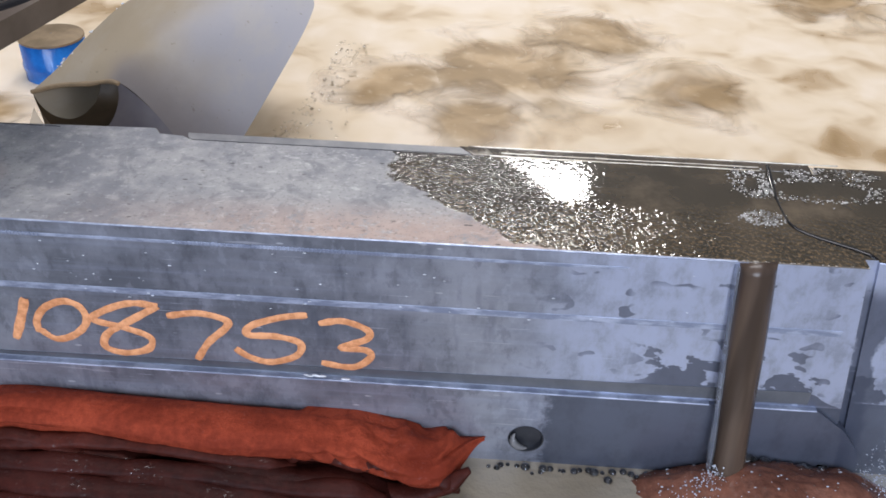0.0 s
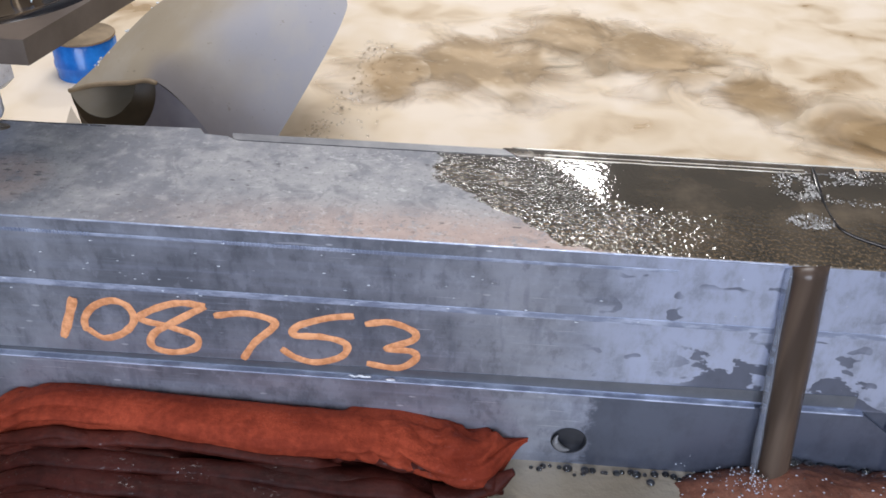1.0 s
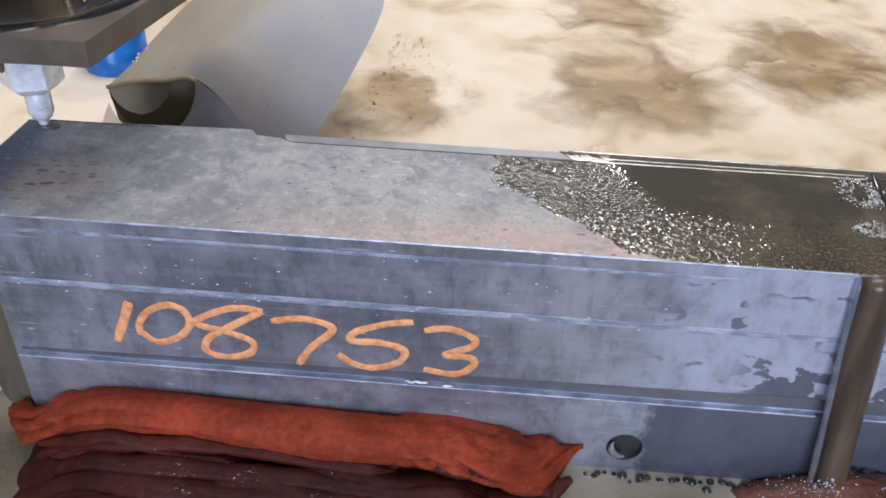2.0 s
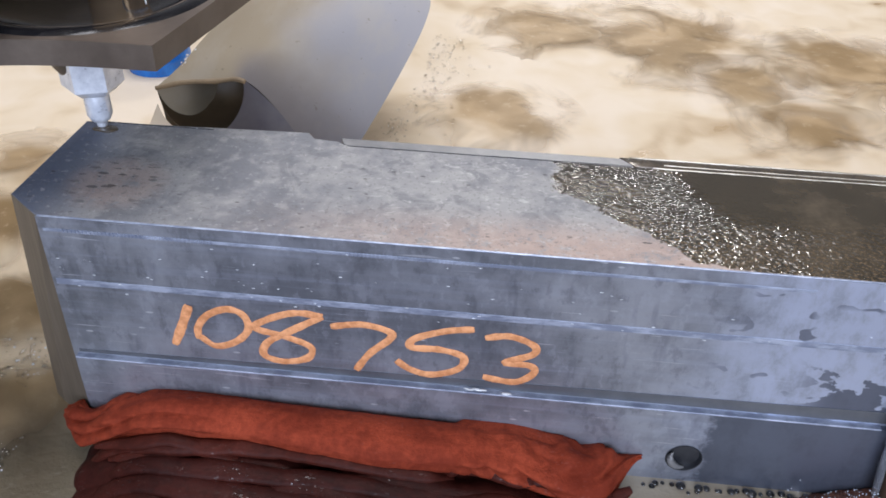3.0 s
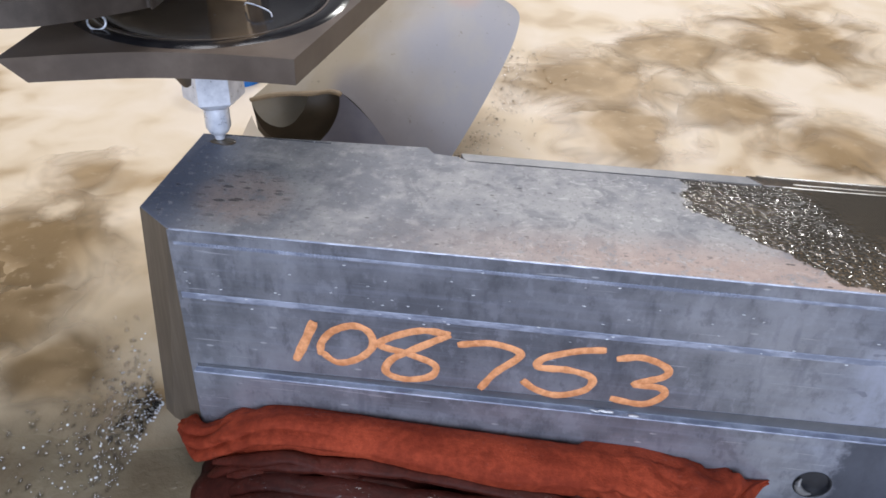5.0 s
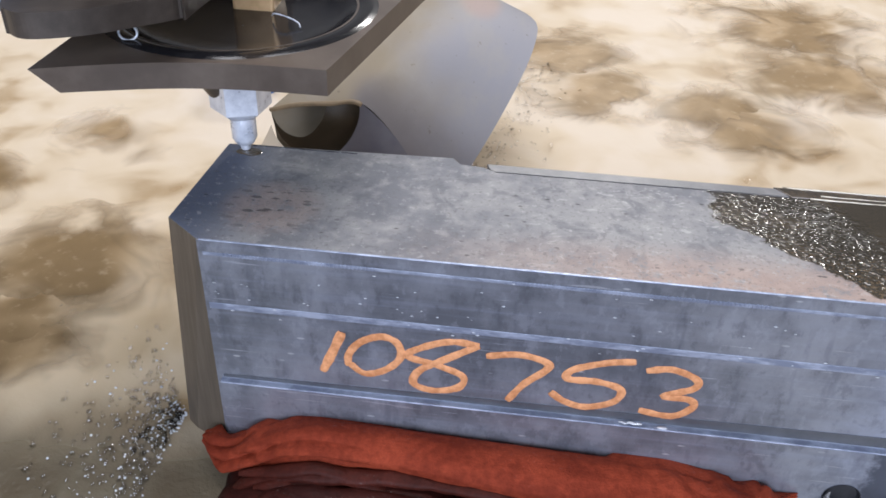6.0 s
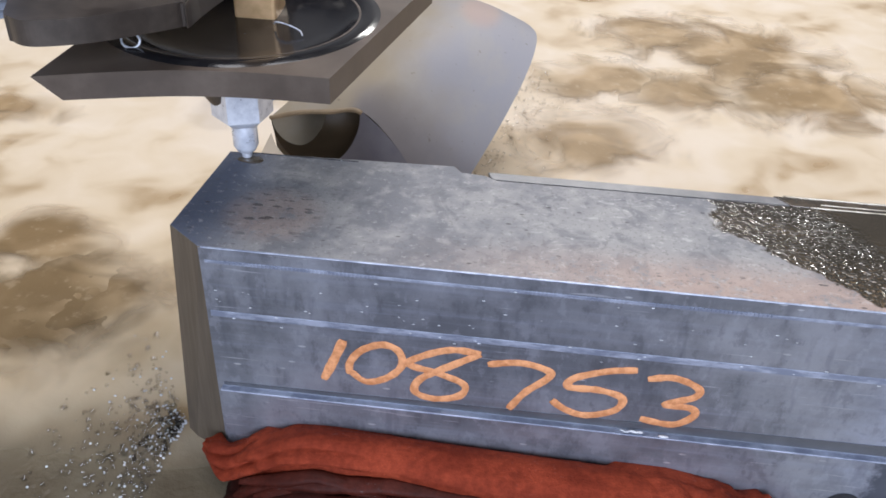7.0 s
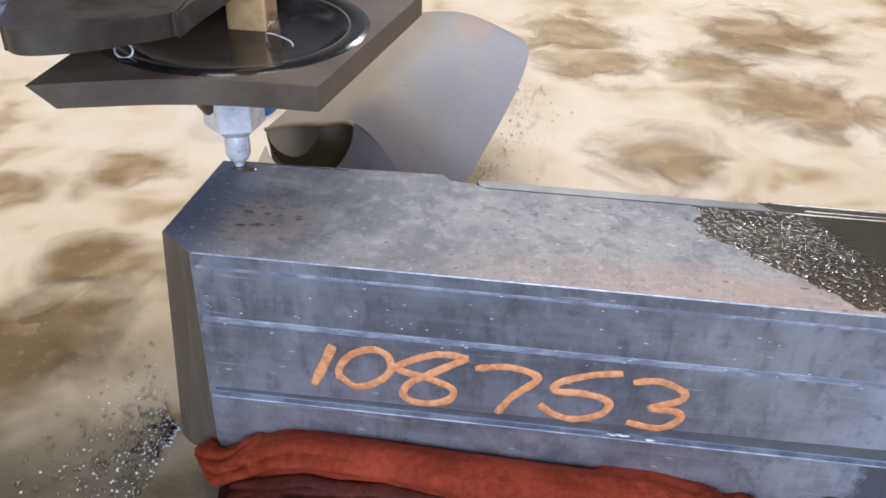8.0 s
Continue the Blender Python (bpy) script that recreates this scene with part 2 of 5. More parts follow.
def boil_water():
    """Brown upwelling: clear slurry in the middle, the tank's froth round its border."""
    a = Mat("upwelling_brown_water")
    c, foam, n, grain, (tan, brown, cream), near = froth(a)
    gx, gy, gz = a.axes("Generated")
    own = a.shifted(a.tc.outputs["Object"])
    warp = a.noise(10, 2, 0.5, own, 0.5)
    fine = a.noise(60, 3, 0.6, own)
    d = a.math("SQRT", a.math("ADD", a.math("POWER", a.math("SUBTRACT", gx, 0.5), 2.0), a.math("POWER", a.math("SUBTRACT", gy, 0.5), 2.0)))
    f = a.math("ADD", a.math("MULTIPLY", d, 2.0), a.math("MULTIPLY", a.math("SUBTRACT", warp, 0.5), 0.9))
    patch = a.mix(a.step(warp, 0.36, 0.64), brown, tan)
    patch = a.mix(a.math("MULTIPLY", a.step(fine, 0.55, 0.75), 0.3), patch, cream)
    clear = a.step(f, 0.80, 0.28)
    n = a.bump(warp, a.math("MULTIPLY", clear, 0.14), 0.02, n)
    n = a.bump(fine, a.mixf(clear, 0.08, 0.22), 0.004, n)
    ragged = a.math("ADD", a.math("MULTIPLY", a.math("SUBTRACT", a.noise(7, 3, 0.55, own, 1.0), 0.5), 1.5), a.math("MULTIPLY", d, 1.36))
    a.put(a.p.inputs["Alpha"], a.math("MULTIPLY", a.step(ragged, 0.62, 0.12), a.step(d, 0.48, 0.36)))
    return a.done(a.mix(clear, c, patch), a.mixf(clear, a.mixf(foam, 0.2, 0.75), 0.5), 0.0, n, 0.3)


def cloth_material(name, dark, light, rough, shine):
    """Towelling: looped pile; where soaked, small bright points of water sit in it."""
    a = Mat(name)
    weave = a.noise(420, 3, 0.7)
    pile = a.noise(130, 4, 0.7)
    big = a.noise(12, 4, 0.55)
    f = a.step(a.math("ADD", a.math("MULTIPLY", big, 0.6), a.math("MULTIPLY", pile, 0.4)), 0.34, 0.64)
    n = a.bump(a.math("ADD", weave, pile), a.mixf(shine, 0.6, 0.28), 0.002)
    c = a.mix(f, dark, light)
    c = a.mix(a.math("MULTIPLY", a.math("MULTIPLY", a.step(weave, 0.56, 0.70), 0.6), a.step(big, 0.42, 0.6)), c, tuple(1.6 * q for q in light))
    glint = a.math("MULTIPLY", a.math("MULTIPLY", a.step(a.noise(430, 2, 0.5, a.mapped((0.6, 1, 1))), 0.60, 0.68), a.step(a.noise(22, 2), 0.48, 0.62)), shine)
    return a.done(c, a.mixf(glint, rough, 0.08), 0.0, n, a.mixf(glint, 0.12, 0.9))


def funnel_material():
    """Grey-blue sheet metal with tan mud; the soft shading across it is painted too."""
    a = Mat("mud_smeared_sheet_metal")
    x, y, z = a.axes()
    n, fine = a.noise(9, 4, 0.55), a.noise(90, 4, 0.6)
    # tan to grey-blue by x: mud together with painted shading
    mud = a.step(a.math("ADD", x, a.math("MULTIPLY", a.math("SUBTRACT", n, 0.5), 0.12)), 0.175, 0.06)
    c = a.mix(mud, (0.290, 0.282, 0.298), (0.30, 0.25, 0.18))
    smear = a.noise(26, 4, 0.6, a.mapped((1, 0.3, 1)))
    c = a.mix(a.math("MULTIPLY", a.step(smear, 0.45, 0.7), 0.35), c, (0.36, 0.325, 0.275))
    # painted shade: bluish dark on the flare beside the mouth
    wet = a.math("MULTIPLY", a.step(a.math("ADD", y, a.math("MULTIPLY", n, 0.04)), 0.468, 0.412), a.step(a.math("ADD", x, a.math("MULTIPLY", n, 0.03)), 0.035, 0.065))
    c = a.mix(a.math("MULTIPLY", wet, 0.6), c, (0.125, 0.12, 0.155))
    spot = a.math("ADD", a.math("POWER", a.math("SUBTRACT", x, 0.165), 2.0), a.math("MULTIPLY", a.math("POWER", a.math("SUBTRACT", y, 0.63), 2.0), 0.25))
    heat = a.math("MULTIPLY", a.step(spot, 0.0012, 0.0001), 0.5)
    c = a.mix(heat, c, (0.42, 0.27, 0.2))
    c = a.mix(a.math("MULTIPLY", a.step(fine, 0.66, 0.72), 0.4), c, (0.12, 0.085, 0.05))
    return a.done(c, a.math("ADD", 0.55, a.math("MULTIPLY", n, 0.15)), 0.0, a.bump(fine, 0.12, 0.001), 0.3)


M_TOP, M_FACE, M_FLANK, M_RUB = steel_top(), steel_face(), steel_flank(), rubbed()
M_WATER, M_BOIL = muddy_water(), boil_water()
M_CHALK = plain("orange_paint_marker", (0.55, 0.215, 0.085), (0.84, 0.385, 0.18), 0.8, 0, 160, 0.5, 0.0006)
M_CLOTH = cloth_material("damp_red_towelling", (0.165, 0.024, 0.011), (0.34, 0.058, 0.026), 0.75, 0.3)
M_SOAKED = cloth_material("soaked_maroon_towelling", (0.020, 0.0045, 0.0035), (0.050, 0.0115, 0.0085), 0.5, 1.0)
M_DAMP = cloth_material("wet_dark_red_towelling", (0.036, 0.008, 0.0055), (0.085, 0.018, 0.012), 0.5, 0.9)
M_SILVER = plain("bright_nozzle_steel", (0.55, 0.58, 0.66), (0.80, 0.83, 0.90), 0.30, 0.35, 90, 0.1, 0.0004)
M_CARBIDE = plain("dark_tip_steel", (0.08, 0.085, 0.1), (0.3, 0.31, 0.34), 0.25, 0.8, 90, 0.1, 0.0004)
M_GUARD = plain("grey_brown_guard_plate", (0.074, 0.055, 0.043), (0.128, 0.099, 0.079), 0.45, 0.1, 24, 0.15, 0.001)
M_RUBBER = plain("wet_black_rubber", (0.007, 0.007, 0.009), (0.017, 0.016, 0.017), 0.14, 0.0, 60, 0.12, 0.001, 0.38)
M_BRASS = plain("tan_brass_body", (0.50, 0.31, 0.15), (0.72, 0.48, 0.26), 0.32, 0.3, 50)
M_ARM = plain("dark_bracket_paint", (0.035, 0.027, 0.022), (0.085, 0.068, 0.056), 0.35, 0.1, 30, 0.2, 0.001)
M_FUNNEL = funnel_material()
M_MUDDY = plain("mud_coated_metal", (0.14, 0.10, 0.055), (0.30, 0.22, 0.135), 0.6, 0.1, 18, 0.3, 0.002)
# the neck's shade is put into its bluish dark colour
M_NECK = plain("bluish_shaded_sheet_metal", (0.085, 0.08, 0.105), (0.15, 0.14, 0.155), 0.42, 0.1, 14, 0.1, 0.001)
# mud of the funnel's inside, with the hollow's shade painted in
M_HOLLOW_MUD = plain("shaded_hollow_mud", (0.042, 0.028, 0.015), (0.090, 0.060, 0.033), 0.5, 0.0, 18, 0.3, 0.002)
M_HOSE = plain("pale_ribbed_hose", (0.20, 0.22, 0.27), (0.36, 0.39, 0.46), 0.4, 0.0, 40, 0.2, 0.001)
M_BLUE = plain("wet_blue_plastic", (0.005, 0.10, 0.42), (0.02, 0.22, 0.70), 0.2, 0.0, 30, 0.1, 0.001)
M_STRIP = plain("pale_wet_steel_strip", (0.15, 0.15, 0.16), (0.26, 0.255, 0.255), 0.45, 0.2, 30, 0.2, 0.0006)
M_HOLE = plain("hollow_dark_paint", (0.012, 0.013, 0.017), (0.04, 0.042, 0.05), 0.3, 0.1, 30, 0.2, 0.001)
M_GROOVE = plain("painted_groove_dark", (0.075, 0.08, 0.095), (0.13, 0.135, 0.15), 0.2, 0.2, 20, 0.1, 0.0004)
M_TANK = plain("rusted_tank_steel", (0.10, 0.065, 0.04), (0.24, 0.18, 0.13), 0.7, 0.2, 12)
M_WALL = plain("dusty_workshop_wall", (0.30, 0.30, 0.30), (0.42, 0.41, 0.40), 0.9, 0.0, 4)
M_FLOOR = plain("worn_concrete", (0.16, 0.155, 0.15), (0.28, 0.27, 0.26), 0.85, 0.0, 6)


def stream_material():
    a = Mat("falling_brown_water")
    run = a.noise(55, 2, 0.5, a.mapped((1.2, 1.2, 0.10)))
    c = a.mix(a.step(run, 0.3, 0.75), (0.048, 0.033, 0.025), (0.100, 0.069, 0.050))
    return a.done(c, 0.26, 0.0, a.bump(run, 0.10, 0.004), 0.4)


def bubble_material():
    a = Mat("bubble_film")
    a.put(a.p.inputs["Transmission Weight"], 1.0)
    a.put(a.p.inputs["IOR"], 1.22)
    g = a.noise(60, 2)
    return a.done(a.mix(g, (0.80, 0.76, 0.70), (0.97, 0.96, 0.94)), 0.03, 0.0, None, 0.9, 1.0)


M_STREAM, M_BUBBLE = stream_material(), bubble_material()
M_EDGE_GLINT = plain("stream_edge_glint", (0.55, 0.60, 0.72), (0.85, 0.88, 0.95), 0.08, 0.0, 60, 0.1, 0.001, 0.8)
M_EDGE_GLINT.node_tree.nodes["Principled BSDF"].inputs["Transmission Weight"].default_value = 0.85
M_EDGE_GLINT.node_tree.nodes["Principled BSDF"].inputs["IOR"].default_value = 1.2
M_GLINT = plain("film_edge_glint", (0.34, 0.29, 0.22), (0.80, 0.74, 0.62), 0.15, 0.3, 25, 0.1, 0.001, 0.8)
M_BEAD = plain("dark_clear_bubbles", (0.05, 0.048, 0.048), (0.17, 0.15, 0.125), 0.12, 0.0, 60, 0.0, 0.001, 0.6)
M_SPRAY = plain("pale_spray", (0.42, 0.46, 0.54), (0.66, 0.70, 0.78), 0.12, 0.0, 90, 0.0, 0.001, 0.8)
M_FILM = plain("dark_water_film", (0.045, 0.036, 0.026), (0.10, 0.078, 0.055), 0.05, 0.0, 60, 0.0, 0.001, 0.9)
M_RING = plain("thin_clear_froth", (0.13, 0.12, 0.11), (0.46, 0.45, 0.43), 0.12, 0.0, 120, 0.2, 0.001, 0.8)
# drops with their glint painted in as a pale base
M_DROP = plain("pale_glint_drops", (0.5, 0.52, 0.56), (0.85, 0.87, 0.9), 0.06, 0.0, 60, 0.0, 0.001, 0.9)


# ---- mesh helpers ----
def mesh_of(name, bm, material, smooth=None):
    bmesh.ops.recalc_face_normals(bm, faces=bm.faces)
    me = bpy.data.meshes.new(name)
    for f in bm.faces:
        f.smooth = smooth is not None
    bm.to_mesh(me)
    bm.free()
    for m in material if isinstance(material, (list, tuple)) else [material]:
        me.materials.append(m)
    if smooth:
        me.set_sharp_from_angle(angle=radians(smooth))
    return me


def part(name, bm, material, parent=None, label="", smooth=None):
    ob = new(name, mesh_of(name, bm, material, smooth))
    if parent:
        ob.parent = parent
    if label:
        ob["label"] = label
    return ob


def thing(name, label, category, group="", kind="", at=(0, 0, 0)):
    ob = new(name)
    ob.empty_display_size = 0.02
    ob.matrix_basis = pose(*at)
    return tagged(ob, label, category, group, kind)


def add_box(bm, x0, x1, y0, y1, z0, z1, bevel=0.0, segments=2, m=None):
    made = bmesh.ops.create_cube(bm, size=1.0)["verts"]
    for v in made:
        v.co = Vector(((x0 + x1) / 2 + v.co.x * (x1 - x0), (y0 + y1) / 2 + v.co.y * (y1 - y0), (z0 + z1) / 2 + v.co.z * (z1 - z0)))
    if bevel:
        edges = list({e for v in made for e in v.link_edges})
        r = bmesh.ops.bevel(bm, geom=edges, offset=bevel, segments=segments, profile=0.5, affect="EDGES")
        made = r["verts"]
    if m:
        bmesh.ops.transform(bm, matrix=m, verts=list({*made}))
    return made


def prism(bm, outline, z0, z1, bevel=0.0, butt=None):
    """An upright prism over an outline of (x, y); the edge at x = butt stays sharp."""
    low = [bm.verts.new((x, y, z0)) for x, y in outline]
    high = [bm.verts.new((x, y, z1)) for x, y in outline]
    n = len(outline)
    bm.faces.new(low[::-1])
    top = bm.faces.new(high)
    for i in range(n):
        bm.faces.new((low[i], low[(i + 1) % n], high[(i + 1) % n], high[i]))
    if bevel:
        edges = [e for e in top.edges if butt is None or any(abs(v.co.x - butt) > 1e-4 for v in e.verts)]
        bmesh.ops.bevel(bm, geom=edges, offset=bevel, segments=2, profile=0.5, affect="EDGES")
    return top


def prism_xz(bm, outline, y0, y1):
    """A plate in the plane of the face over an outline of (x, z)."""
    a = [bm.verts.new((x, y0, z)) for x, z in outline]
    b = [bm.verts.new((x, y1, z)) for x, z in outline]
    bm.faces.new(a)
    bm.faces.new(b[::-1])
    for i in range(len(a)):
        j = (i + 1) % len(a)
        bm.faces.new((a[i], b[i], b[j], a[j]))


def sweep(bm, centres, radii, sides=48, close=False, squash=1.0, flat=()):
    """Rings of the given radii along a line of centres."""
    cs = [Vector(c) for c in centres]
    rings = []
    for i, (c, r) in enumerate(zip(cs, radii)):
        d = (cs[min(i + 1, len(cs) - 1)] - cs[max(i - 1, 0)]).normalized()
        side = d.cross(Vector((0, 0, 1)))
        side = side.normalized() if side.length > 1e-4 else Vector((1, 0, 0))
        up = side.cross(d).normalized()
        rings.append([bm.verts.new(c + r * (math.cos(q) * side + (flat[i] if flat else squash) * math.sin(q) * up)) for q in (2 * math.pi * k / sides for k in range(sides))])
    for a, b in zip(rings, rings[1:]):
        for k in range(sides):
            bm.faces.new((a[k], a[(k + 1) % sides], b[(k + 1) % sides], b[k]))
    if close:
        bm.faces.new(rings[0])
        bm.faces.new(rings[-1])
    return rings


def lathe(bm, profile, sides=40, at=(0, 0), turn=0.0):
    """A surface of revolution round an upright axis; profile of (radius, height)."""
    rings = [[bm.verts.new((at[0] + r * math.cos(2 * math.pi * k / sides + turn), at[1] + r * math.sin(2 * math.pi * k / sides + turn), z)) for k in range(sides)] for r, z in profile]
    for a, b in zip(rings, rings[1:]):
        for k in range(sides):
            bm.faces.new((a[k], a[(k + 1) % sides], b[(k + 1) % sides], b[k]))
    return rings


def sheet(bm, nu, nv, at):
    """A grid of nu by nv faces; at(u, v) gives the place, u and v from 0 to 1."""
    g = [[bm.verts.new(at(i / nu, j / nv)) for j in range(nv + 1)] for i in range(nu + 1)]
    for i in range(nu):
        for j in range(nv):
            bm.faces.new((g[i][j], g[i + 1][j], g[i + 1][j + 1], g[i][j + 1]))
    return g


def hump(x, lo, hi):
    t = min(max((x - lo) / (hi - lo), 0.0), 1.0)
    return t * t * (3 - 2 * t)


def wave(x, y, z=0.0, f=1.0):
    return noise.noise(Vector((x * f, y * f, z * f)))


def blob(bm, x, y, z, rx, ry, rz, sub=2):
    made = bmesh.ops.create_icosphere(bm, subdivisions=sub, radius=1.0)["verts"]
    for v in made:
        v.co = Vector((x + v.co.x * rx, y + v.co.y * ry, z + v.co.z * rz))


def smooth_line(points, n):
    """n + 1 places along a smooth line through the points."""
    ps = [Vector(p) for p in points]
    made = []
    for i in range(n + 1):
        f = i / n * (len(ps) - 1)
        k = min(int(f), len(ps) - 2)
        t = f - k
        a, b, c, d = ps[max(k - 1, 0)], ps[k], ps[k + 1], ps[min(k + 2, len(ps) - 1)]
        made.append(0.5 * ((2 * b) + (c - a) * t + (2 * a - 5 * b + 4 * c - d) * t * t + (3 * b - a - 3 * c + d) * t ** 3))
    return made


def grid(bm, rows):
    vs = [[bm.verts.new(p) for p in r] for r in rows]
    for a, b in zip(vs, vs[1:]):
        for k in range(len(a) - 1):
            bm.faces.new((a[k], a[k + 1], b[k + 1], b[k]))
    return vs


# ---- the hall and the tank ----
def box_structure(name, label, category, material, *extent):
    bm = bmesh.new()
    add_box(bm, *extent)
    return tagged(part(name, bm, material), label, category, kind="structure")


LEVEL = 0.07
box_structure("floor", "worn grey concrete workshop floor", "floor", M_FLOOR, -5.0, 6.0, -5.0, 5.4, -0.75, -0.65)
box_structure("wall_north", "dusty grey workshop wall behind the tank", "wall", M_WALL, -5.0, 6.0, 5.2, 5.4, -0.65, 4.6)
box_structure("wall_south", "dusty grey workshop wall on the near side", "wall", M_WALL, -5.0, 6.0, -5.2, -5.0, -0.65, 4.6)
box_structure("wall_west", "dusty grey workshop side wall", "wall", M_WALL, -5.2, -5.0, -5.2, 5.4, -0.65, 4.6)
box_structure("wall_east", "dusty grey workshop side wall", "wall", M_WALL, 6.0, 6.2, -5.2, 5.4, -0.65, 4.6)
box_structure("ceiling", "plain grey workshop ceiling", "ceiling", M_WALL, -5.2, 6.2, -5.2, 5.4, 4.6, 4.8)


def tank():
    t = thing("tank", "rusty steel catcher tank full of muddy water", "tank", kind="structure")
    for name, e in (("tank_floor", (-2.4, 3.4, -0.42, 3.3, -0.45, -0.42)), ("tank_side", (-2.43, -2.4, -0.45, 3.33, -0.65, 0.16)), ("tank_side", (3.4, 3.43, -0.45, 3.33, -0.65, 0.16)),
                    ("tank_side", (-2.4, 3.4, 3.3, 3.33, -0.65, 0.16)), ("tank_side", (-2.4, 3.4, -0.45, -0.42, -0.65, 0.16))):
        bm = bmesh.new()
        add_box(bm, *e)
        part(name, bm, M_TANK, t)
    for k in range(9):
        bm = bmesh.new()
        x = -0.5 + 0.2 * k
        add_box(bm, x, x + 0.008, -0.4, 1.2, -0.42, -0.05)
        part("support_slat", bm, M_TANK, t)


tank()


def water_surface():
    bm = bmesh.new()

    def at(u, v):
        x, y = -2.4 + 5.8 * u, -0.42 + 3.72 * v
        calm = 0.35 + 0.65 * hump(y, 0.0, 0.4)
        h = 0.0022 * wave(x, y, 0.3, 4.5) + 0.0012 * wave(x, y, 1.7, 12) + 0.0006 * wave(x, y, 4.0, 34)
        return (x, y, LEVEL + calm * h)

    sheet(bm, 300, 200, at)
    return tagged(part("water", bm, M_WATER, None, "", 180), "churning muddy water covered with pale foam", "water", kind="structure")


water_surface()


# ---- the steel block ----
BACK = [(0.182, 0.161), (0.188, 0.149), (0.211, 0.149)]


def digit_stroke(name, block, points, width=0.0068):
    """One painted figure: a soft ribbon laid on the face along a smooth line."""
    ps = [Vector((x, 0.0, z)) for x, z in points]
    line = []
    for i in range(len(ps) - 1):
        a, b, c, d = ps[max(i - 1, 0)], ps[i], ps[i + 1], ps[min(i + 2, len(ps) - 1)]
        for k in range(8):
            t = k / 8
            line.append(0.5 * ((2 * b) + (c - a) * t + (2 * a - 5 * b + 4 * c - d) * t * t + (3 * b - a - 3 * c + d) * t ** 3))
    line.append(ps[-1])
    bm = bmesh.new()
    rows = []
    for i, p in enumerate(line):
        d = (line[min(i + 1, len(line) - 1)] - line[max(i - 1, 0)]).normalized()
        n = Vector((-d.z, 0, d.x))
        tip = min(i, len(line) - 1 - i)
        w = width * 0.5 * (0.72 if tip == 0 else 0.92 if tip == 1 else 1.0) * (1 + 0.22 * wave(p.x, p.z, 3.0, 130))
        lift = 0.0009 + 0.00004 * (i % 9)
        rows.append([bm.verts.new(p + n * (w * q) + Vector((0, -(lift if abs(q) < 0.95 else 0.0002), 0))) for q in (-1, -0.7, 0, 0.7, 1)])
    for a, b in zip(rows, rows[1:]):
        for k in range(4):
            bm.faces.new((a[k], a[k + 1], b[k + 1], b[k]))
    part("painted_figure", bm, M_CHALK, block, "orange painted figure " + name, 180)


